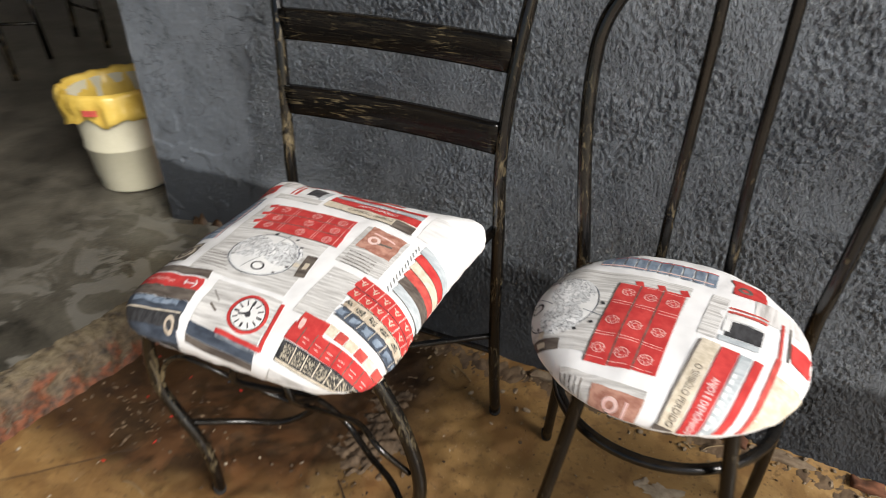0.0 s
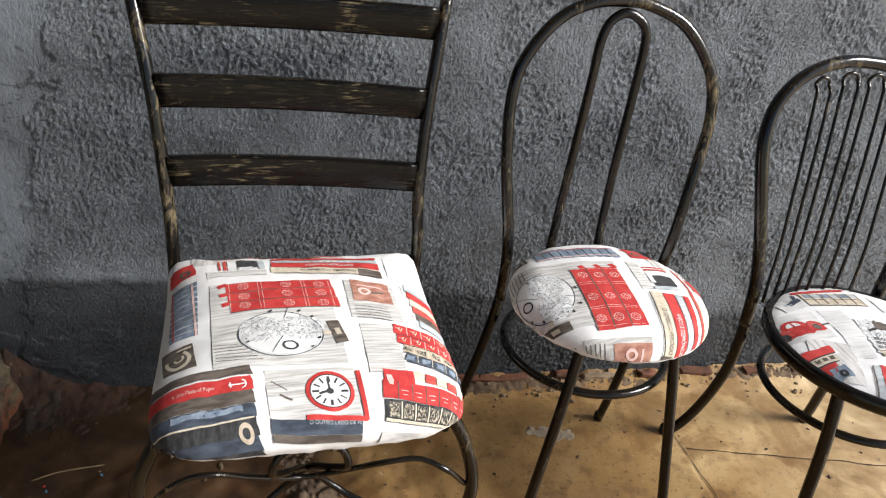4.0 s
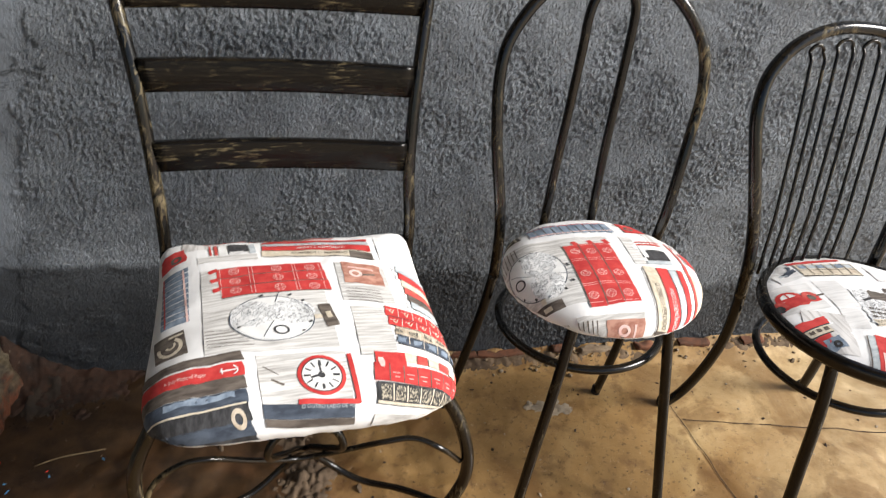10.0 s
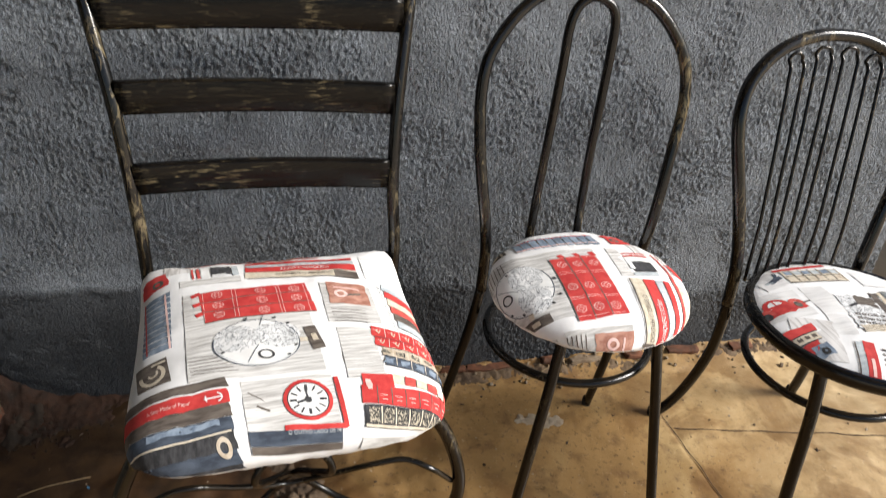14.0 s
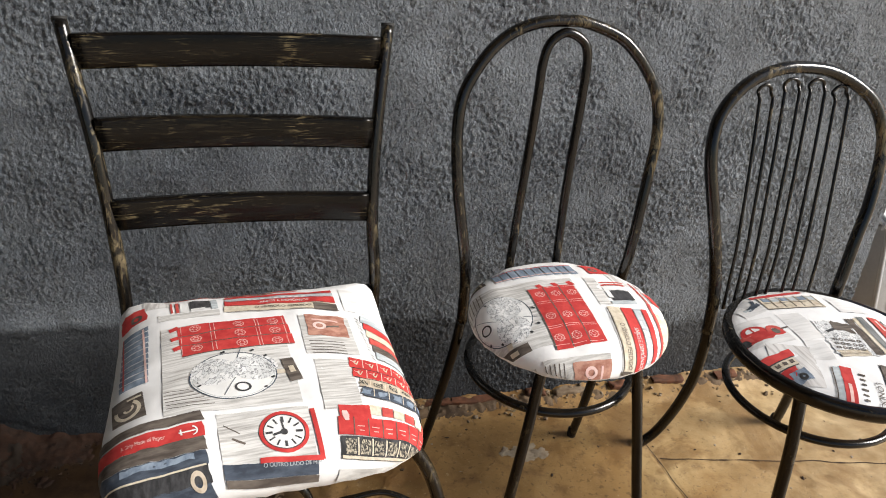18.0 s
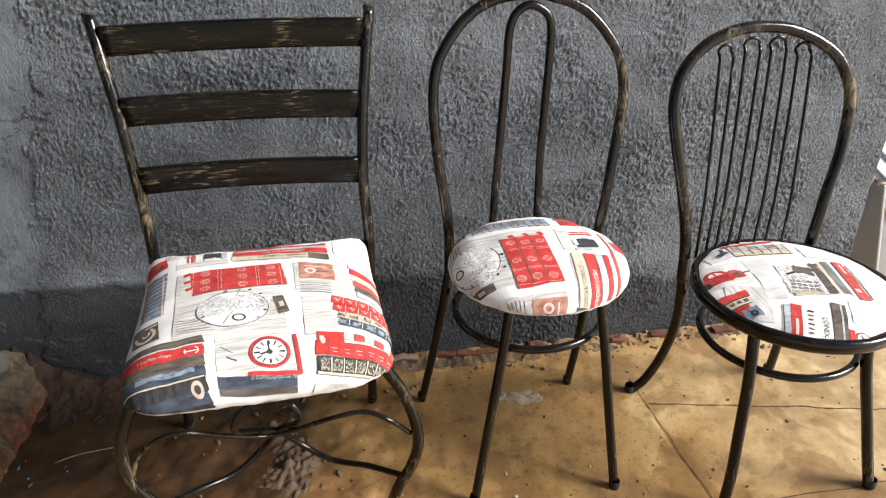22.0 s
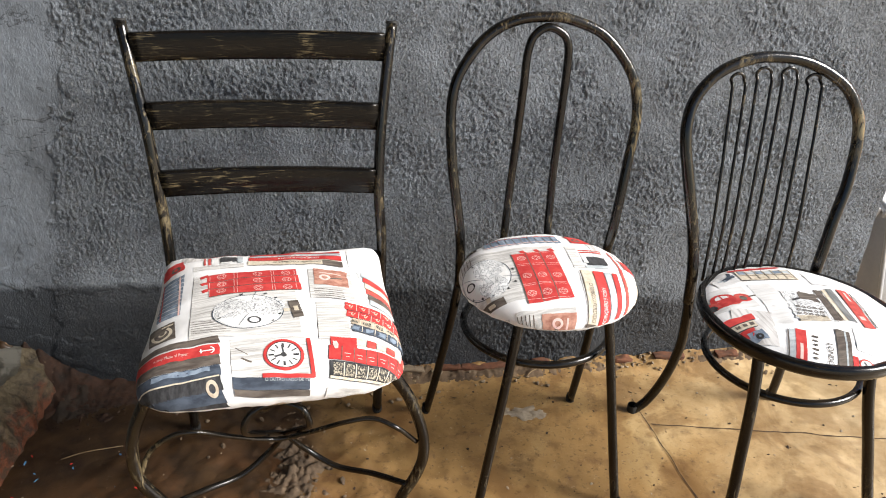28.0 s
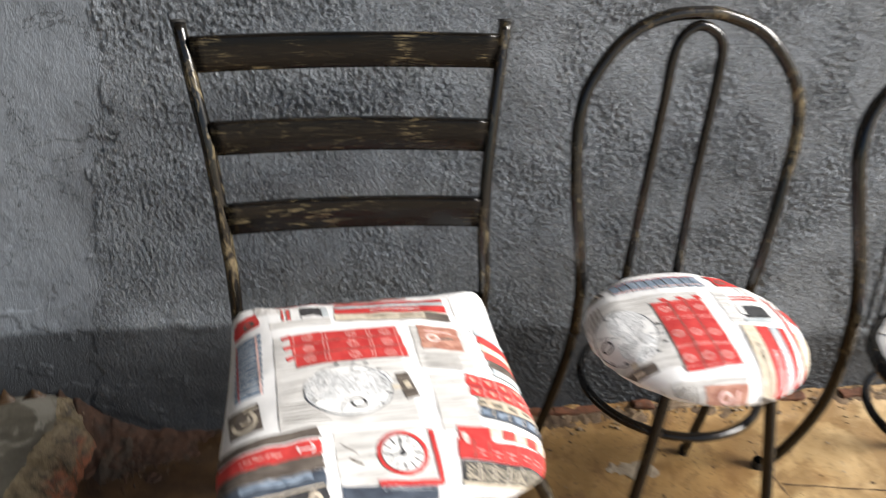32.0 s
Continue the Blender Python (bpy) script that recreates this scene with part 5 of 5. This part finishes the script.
def metal_stool(m, seat_z):
    c = thing("metal_stool", m, "dark metal stool with pale seat on the indoor floor", "stool", "stools indoors")
    for x in (-0.15, 0.15):
        for y in (-0.14, 0.14):
            leg = part("leg", tube([Vector((x * 1.12, y * 1.12, 0)), Vector((x, y, seat_z))], 0.0125, 10), enamel, c)
            foot_cap(Vector((x * 1.12, y * 1.12, 0.002)), leg)
    for y in (-0.145, 0.145):
        part("stretcher", tube([Vector((-0.158, y, 0.16)), Vector((0.158, y, 0.16))], 0.007, 8), enamel_dark, c)
    part("seat", block((0.36, 0.34, 0.03), 0.010, (0, 0, seat_z + 0.015)), slab_grey, c, "pale grey seat")
    return c


first = metal_stool(pose(-3.282, 0.76, 0.102, 0, 0, 28), 0.42)
copy_thing(first, pose(-3.22, 1.40, 0.102, 0, 0, -15))

# ---- along the wall's foot ----
for k, (x, w) in enumerate(((-0.47, 0.10), (-0.36, 0.06), (-0.27, 0.12), (-0.12, 0.05), (-0.03, 0.09), (0.10, 0.05), (0.22, 0.08), (0.38, 0.06), (0.52, 0.07))):
    bm = rough_block((w, 0.022, 0.013), 0.003, 0.010, 40 + k, (0, 0, 0.004), 4)
    for v in bm.verts:
        v.co += 0.005 * noise.noise_vector(v.co * 60 + Vector((k, 0, 0)))
    ob = part("brick", bm, brick_red if k % 4 else rubble, m=pose(x, wall_y(x, 0) - 0.016, 0.010, random.uniform(-9, 9), random.uniform(-3, 3), random.uniform(-7, 4)))
    tagged(ob, "broken edge of red brick at the wall's foot", "brick", "brick edge")


def crumbled(name, cx, cy, rx, ry, turn, amp, mat, label, category, seed, sink=0.35):
    """A low heap of crumbled stuff whose rim sinks into the floor."""
    c, s_ = math.cos(radians(turn)), math.sin(radians(turn))
    def height(u, v):
        r = math.hypot(u / rx, v / ry) + 0.35 * fbm(u * 14 + seed, v * 14, seed, 3)
        x, y = cx + c * u - s_ * v, cy + s_ * u + c * v
        lump = 0.9 * abs(fbm(u * 30, v * 30, seed, 5)) + 0.35 * abs(fbm(u * 110, v * 110, seed + 3, 3))
        return floor_height(x, y) + amp * (lump * 1.3 * max(0.0, 1 - r) ** 0.5 + 0.25 * (1 - r) - sink * (0.4 + r)) if r < 1 else floor_height(x, y) - 0.006
    bm = sheet(-rx * 1.2, rx * 1.2, -ry * 1.2, ry * 1.2, 0.0036, height)
    ob = part(name, bm, mat, m=pose(cx, cy, 0, 0, 0, turn))
    return tagged(ob, label, category, kind="stuff")


crumbled("mortar_patch", -0.735, -0.255, 0.075, 0.200, 10, 0.016, edge_dirt, "crumbled mortar and mud below the ladder-back chair", "rubble", 2.0)
crumbled("soil_patch", -1.245, 0.010, 0.10, 0.075, -6, 0.012, black_earth, "dark crumbly soil in the corner by the step", "soil", 8.0)
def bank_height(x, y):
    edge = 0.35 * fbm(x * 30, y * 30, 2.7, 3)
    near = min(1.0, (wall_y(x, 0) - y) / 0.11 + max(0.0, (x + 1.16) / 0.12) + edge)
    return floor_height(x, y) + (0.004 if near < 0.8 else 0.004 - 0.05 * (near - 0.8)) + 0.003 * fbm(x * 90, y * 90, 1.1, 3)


tagged(part("earth_bank", sheet(-1.350, -1.030, -0.09, 0.07, 0.0036, bank_height), shaded_soil), "red-brown earth banked against the wall by the step, darkened for the shade there", "soil", kind="stuff")
crumbled("foot_dirt", -0.42, -0.002, 0.80, 0.032, -2.6, 0.007, foot_soil, "dry dirt and crumbs along the wall's foot", "dirt", 11.0)
crumbled("foot_dirt", 0.46, -0.035, 0.30, 0.030, -2.6, 0.007, foot_soil, "dry dirt and crumbs along the wall's foot", "dirt", 14.0)


def scatter(name, count, area, shape, mat, label, category, seed, height=0.0):
    """Many small loose pieces as one heap of stuff."""
    rng = random.Random(seed)
    bm = bmesh.new()
    for _ in range(count):
        x, y = rng.uniform(*area[0]), rng.uniform(*area[1])
        if len(area) > 2 and rng.random() > area[2](x, y):
            continue
        s = rng.uniform(*shape[0])
        l = s * rng.uniform(*shape[1])
        z = floor_height(x, y) if -1.45 < x < 1.2 and -1.55 < y < 0.09 else ground_height(x, y)
        mtx = Matrix.Translation((x, y, z + s * shape[2] * 0.3 + height)) @ Euler((rng.uniform(-0.4, 0.4), rng.uniform(-0.4, 0.4), rng.uniform(0, 6.3))).to_matrix().to_4x4() @ Matrix.Diagonal((l, s, s * shape[2], 1))
        made = bmesh.ops.create_icosphere(bm, subdivisions=1, radius=0.5, matrix=mtx)
        for v in made["verts"]:
            v.co += 0.18 * s * noise.noise_vector(v.co * 140)
    return tagged(part(name, bm, mat, smooth=False), label, category, kind="stuff")


near_wall = lambda x, y: (math.exp(-(wall_y(x, 0) - 0.01 - y) / 0.035) if y < wall_y(x, 0) - 0.005 else 0.0)
scatter("wall_litter", 900, ((-1.0, 0.72), (-0.14, 0.055), near_wall), ((0.002, 0.008), (1.0, 2.5), 0.6), straw, "dry leaves and mortar crumbs along the wall", "litter", 5)
scatter("wall_rubble", 520, ((-0.95, 0.72), (-0.10, 0.055), near_wall), ((0.003, 0.012), (1.0, 1.8), 0.7), rubble, "broken mortar along the wall", "rubble", 6)
under_a = lambda x, y: math.exp(-(((x + 0.735 + 0.15 * (y + 0.27)) / 0.055) ** 2 + ((y + 0.27) / 0.17) ** 2)) + 0.03
scatter("mortar_rubble", 1100, ((-1.0, -0.42), (-0.64, 0.0), under_a), ((0.0015, 0.0105), (1.0, 2.6), 0.6), edge_dirt, "broken mortar and grit below the ladder-back chair", "rubble", 7)
by_step = lambda x, y: math.exp(-(((x + 1.17) / 0.15) ** 2 + ((y + 0.40) / 0.07) ** 2))
scatter("step_rubble", 760, ((-1.34, -0.85), (-0.62, -0.20), by_step), ((0.0015, 0.009), (1.0, 2.2), 0.5), foot_soil, "mortar crumbs on the damp floor by the step", "rubble", 17)
scatter("floor_grit", 560, ((-1.34, 1.1), (-1.2, 0.0)), ((0.0012, 0.0068), (1.0, 2.2), 0.35), soil, "specks of soil on the paving", "grit", 8)
scatter("pale_grit", 170, ((-1.34, 0.9), (-1.2, 0.0)), ((0.0015, 0.0075), (1.0, 1.8), 0.35), pebble, "pale grit on the paving", "grit", 9)
corner = lambda x, y: math.exp(-(((x + 1.25) / 0.10) ** 2 + ((y - 0.03) / 0.07) ** 2))
# soil crumbs, spread thick and black to paint in the corner's shade too
scatter("black_soil", 2200, ((-1.35, -1.02), (-0.2, 0.07), corner), ((0.0012, 0.0055), (1.0, 1.8), 0.6), black_earth, "dark crumbly soil in the corner by the step", "soil", 10)
scatter("red_scraps", 10, ((-1.34, -0.98), (-0.65, -0.1)), ((0.003, 0.005), (2.0, 5.0), 0.4), confetti_red, "small red plastic scraps on the floor", "scraps", 12)
scatter("blue_scraps", 6, ((-1.32, -1.05), (-0.5, -0.1)), ((0.003, 0.005), (1.5, 3.0), 0.4), confetti_blue, "small blue plastic scraps on the floor", "scraps", 13)

# cement splashes on the paving behind the middle chair
def splash(x, y, a, b, turn, seed):
    bm = bmesh.new()
    ts = [2 * math.pi * k / 44 for k in range(44)]
    f = lambda t: 1 + 0.7 * fbm(math.cos(t) * 1.6 + seed, math.sin(t) * 1.6, seed, 5)
    rim = [bm.verts.new((a * f(t) * math.cos(t), b * f(t) * math.sin(t), 0)) for t in ts]
    mid = [bm.verts.new((v.co.x * 0.7, v.co.y * 0.7, 0.0011)) for v in rim]
    for k in range(44):
        bm.faces.new((rim[k], rim[(k + 1) % 44], mid[(k + 1) % 44], mid[k]))
    bm.faces.new(mid)
    tagged(part("cement_splash", bm, pebble, m=pose(x, y, floor_height(x, y) + 0.0012, 0, 0, turn)), "pale dried cement splash on the paving", "splash")


splash(-0.215, -0.162, 0.036, 0.022, 4, 3.0)
splash(-0.178, -0.172, 0.022, 0.014, -20, 7.0)
splash(-0.250, -0.152, 0.014, 0.011, 30, 11.0)

# a few dry stalks
for x, y, l, turn in ((-1.16, -0.16, 0.12, 12), (-0.66, -0.03, 0.07, -25), (-0.15, -0.03, 0.06, 40), (0.12, -0.03, 0.05, -10), (-1.05, -0.55, 0.06, -4)):
    z = floor_height(x, y) + 0.004
    tagged(part("dry_stalk", tube(spline([Vector((-l / 2, 0, 0)), Vector((-l * 0.1, 0.004, 0.002)), Vector((l / 2, -0.002, 0.001))], 4), 0.0011, 6), straw, m=pose(x, y, z, 0, 0, turn)), "thin dry stalk lying on the paving", "stalk", "dry stalks")

# ---- the yard ----
def meter_box():
    """A box that leans against the wall's end."""
    c = thing("metal_box", pose(0.838, -0.005, 0), "grey painted sheet-metal box with rust, leaning beside the wall's end", "box")
    def lean(bm, top=0.41):
        for v in bm.verts:
            v.co.x -= 0.235 * min(v.co.z, top)
        return bm
    def sheet_block(size, bevel, centre):
        return lean(block(size, bevel, centre))
    w, d, h = 0.130, 0.170, 0.388
    part("body", sheet_block((w, d, h), 0.004, (w / 2, d / 2, h / 2)), zinc, c)
    part("front_panel", sheet_block((w - 0.016, 0.006, h - 0.03), 0.002, (w / 2, -0.002, h / 2)), zinc, c)
    part("fold", sheet_block((0.010, 0.010, h), 0.003, (0.004, -0.003, h / 2)), zinc, c)
    bm = bmesh.new()
    line = [(0.012 + 0.006 * math.sin(z * 31) + 0.075 * max(0, (0.32 - z) / 0.3), -0.0068, z) for z in np.linspace(0.385, 0.12, 30)]
    for a, b in zip(line, line[1:]):
        e = 0.003 + 0.0015 * math.sin(a[2] * 90)
        bm.faces.new([bm.verts.new(q) for q in ((a[0] - e, a[1], a[2]), (a[0] + e, a[1], a[2]), (b[0] + e, b[1], b[2]), (b[0] - e, b[1], b[2]))])
    part("rust_streak", lean(bm), rust, c)
    for z, x in ((0.325, 0.050), (0.235, 0.045)):
        part("bolt", turned([(0.008, 0), (0.008, 0.003), (0.005, 0.006), (0.0005, 0.007)], 12), zinc, c, m=Matrix.Translation((x - 0.235 * z, -0.005, z)) @ Matrix.Rotation(math.pi / 2, 4, "X"))
    lid = part("lid", block((w + 0.012, d + 0.02, 0.010), 0.003), lid_white, c, "white painted lid", m=pose(w / 2 - 0.093, d / 2, 0.421, 16, 0, 0))
    for x in (-0.062, -0.002, 0.062):
        part("lid_rib", block((0.007, d + 0.02, 0.012), 0.002, (x, 0, 0.008)), zinc, lid)
    part("lid_lip", block((w + 0.014, 0.008, 0.020), 0.002, (0, -0.084, -0.006)), zinc, lid)
    part("side_strip", block((0.010, 0.07, 0.030), 0.003), lid_white, c, m=pose(-0.104, 0.050, 0.398, 14, 10, 0))
    return c


meter_box()


def pot(name, at, r, h, mat, label, category="pot"):
    c = thing(name, pose(*at), label, category)
    part("body", turned([(0.001, 0), (r * 0.74, 0), (r * 0.78, h * 0.05), (r * 0.95, h * 0.85), (r * 1.04, h * 0.88), (r * 1.04, h), (r * 0.96, h), (r * 0.9, h * 0.86), (0.001, h * 0.82)], 32), mat, c)
    part("soil", turned([(0.001, h * 0.88), (r * 0.9, h * 0.87)], 20), soil, c)
    return c


def plant(name, at, width, height, leaves, mat, label, seed, size=0.035):
    rng = random.Random(seed)
    c = thing(name, pose(*at), label, "plant")
    for k in range(7):
        t = rng.uniform(0, 6.28)
        top = Vector((width * 0.4 * math.cos(t), width * 0.4 * math.sin(t), height * rng.uniform(0.6, 0.95)))
        part("stem", tube(spline([Vector((0, 0, 0)), top * 0.5 + Vector((0.02, 0, 0.05)), top], 4), 0.006, 6), timber, c)
    verts, faces = [], []
    for _ in range(leaves):
        d = Vector((rng.gauss(0, 1), rng.gauss(0, 1), rng.gauss(0, 1))).normalized() * rng.random() ** 0.4
        q = Vector((d.x * width * 0.5, d.y * width * 0.5, height * 0.62 + d.z * height * 0.40))
        q += 0.05 * noise.noise_vector(q * 7)
        u = Vector((rng.gauss(0, 1), rng.gauss(0, 1), rng.gauss(0, 0.5))).normalized()
        v = u.orthogonal().normalized()
        s = size * rng.uniform(0.6, 1.3)
        n = len(verts)
        verts += [q, q + u * s * 0.5 + v * s * 0.28, q + u * s, q + u * s * 0.5 - v * s * 0.28]
        faces.append((n, n + 1, n + 2, n + 3))
    me = bpy.data.meshes.new("foliage")
    me.from_pydata(verts, [], faces)
    me.materials.append(mat)
    ob = new("foliage", me)
    ob.parent = c
    tagged(ob, kind="stuff")
    return c


pot("green_pot", (2.62, 1.25, -0.02), 0.080, 0.160, green_plastic, "green plastic plant pot on the sandy yard")
blue = pot("paint_bucket", (2.53, 1.475, -0.02), 0.042, 0.098, lid_white, "white and blue paint bucket on the yard", "bucket")
part("paper_band", turned([(0.0378, 0.024), (0.0420, 0.072)], 28), blue_plastic, blue, "blue label round the bucket")
pot("dark_pot", (2.70, 1.13, -0.02), 0.055, 0.085, dark_plastic, "dark plastic plant pot on the yard")
pot("wide_planter", (2.68, 1.50, -0.02), 0.090, 0.110, dark_plastic, "wide dark planter by the orange wall", "planter")
plant("bush", (2.76, 1.72, -0.02), 0.40, 0.20, 1300, leafy, "low green leafy bush by the orange wall", 21, 0.028)
plant("potted_plant", (2.70, 1.13, 0.05), 0.11, 0.10, 110, leafy, "small green plant in dark pot", 22, 0.021)
plant("dry_shrub", (3.02, 1.66, -0.02), 0.15, 0.27, 320, leafy2, "grey dry shrub by the orange wall", 23, 0.021)
plant("dark_shrub", (3.22, 1.58, -0.02), 0.26, 0.30, 420, leafy, "dark leafy shrub by the orange wall", 24, 0.034)


def plank(at, size, turn, label):
    ob = part("plank", rough_block(size, 0.004, 0.004, size[0] * 50, (0, 0, size[2] / 2)), timber, m=pose(*at, 0, random.uniform(-3, 3), turn))
    return tagged(ob, label, "plank", "loose planks")


plank((2.20, 1.09, -0.02), (0.23, 0.026, 0.016), -80, "weathered timber plank lying on the yard")
plank((2.08, 0.90, -0.02), (0.16, 0.034, 0.014), -20, "short weathered plank on the yard")
plank((2.16, 0.80, -0.02), (0.26, 0.022, 0.014), -48, "broken reddish batten on the yard")
plank((2.06, 0.84, -0.02), (0.11, 0.040, 0.016), 12, "short weathered plank on the yard")
plank((1.40, 0.15, -0.02), (0.10, 0.026, 0.018), -70, "dark broken plank on the yard")
plank((1.38, 0.06, -0.02), (0.08, 0.040, 0.020), -40, "dark broken plank on the yard")
tagged(part("concrete_slab", rough_block((0.36, 0.26, 0.05), 0.012, 0.010, 3, (0, 0, -0.012)), sand, m=pose(1.13, 0.20, 0.0, 0, 0, 6)), "pale concrete slab beside the metal box", "slab", kind="structure")

fence = tagged(part("wall_yard", block((6.0, 0.16, 2.2), 0.0, (0, 0, 1.1)), terracotta, m=pose(3.4, 2.02, -0.05, 0, 0, -3), smooth=False), "orange painted yard wall", "wall", kind="structure")
for k in range(5):
    part("wall_pier", block((0.10, 0.20, 2.2), 0.004, (-1.9 + 0.95 * k, 0, 1.1)), terracotta, fence)
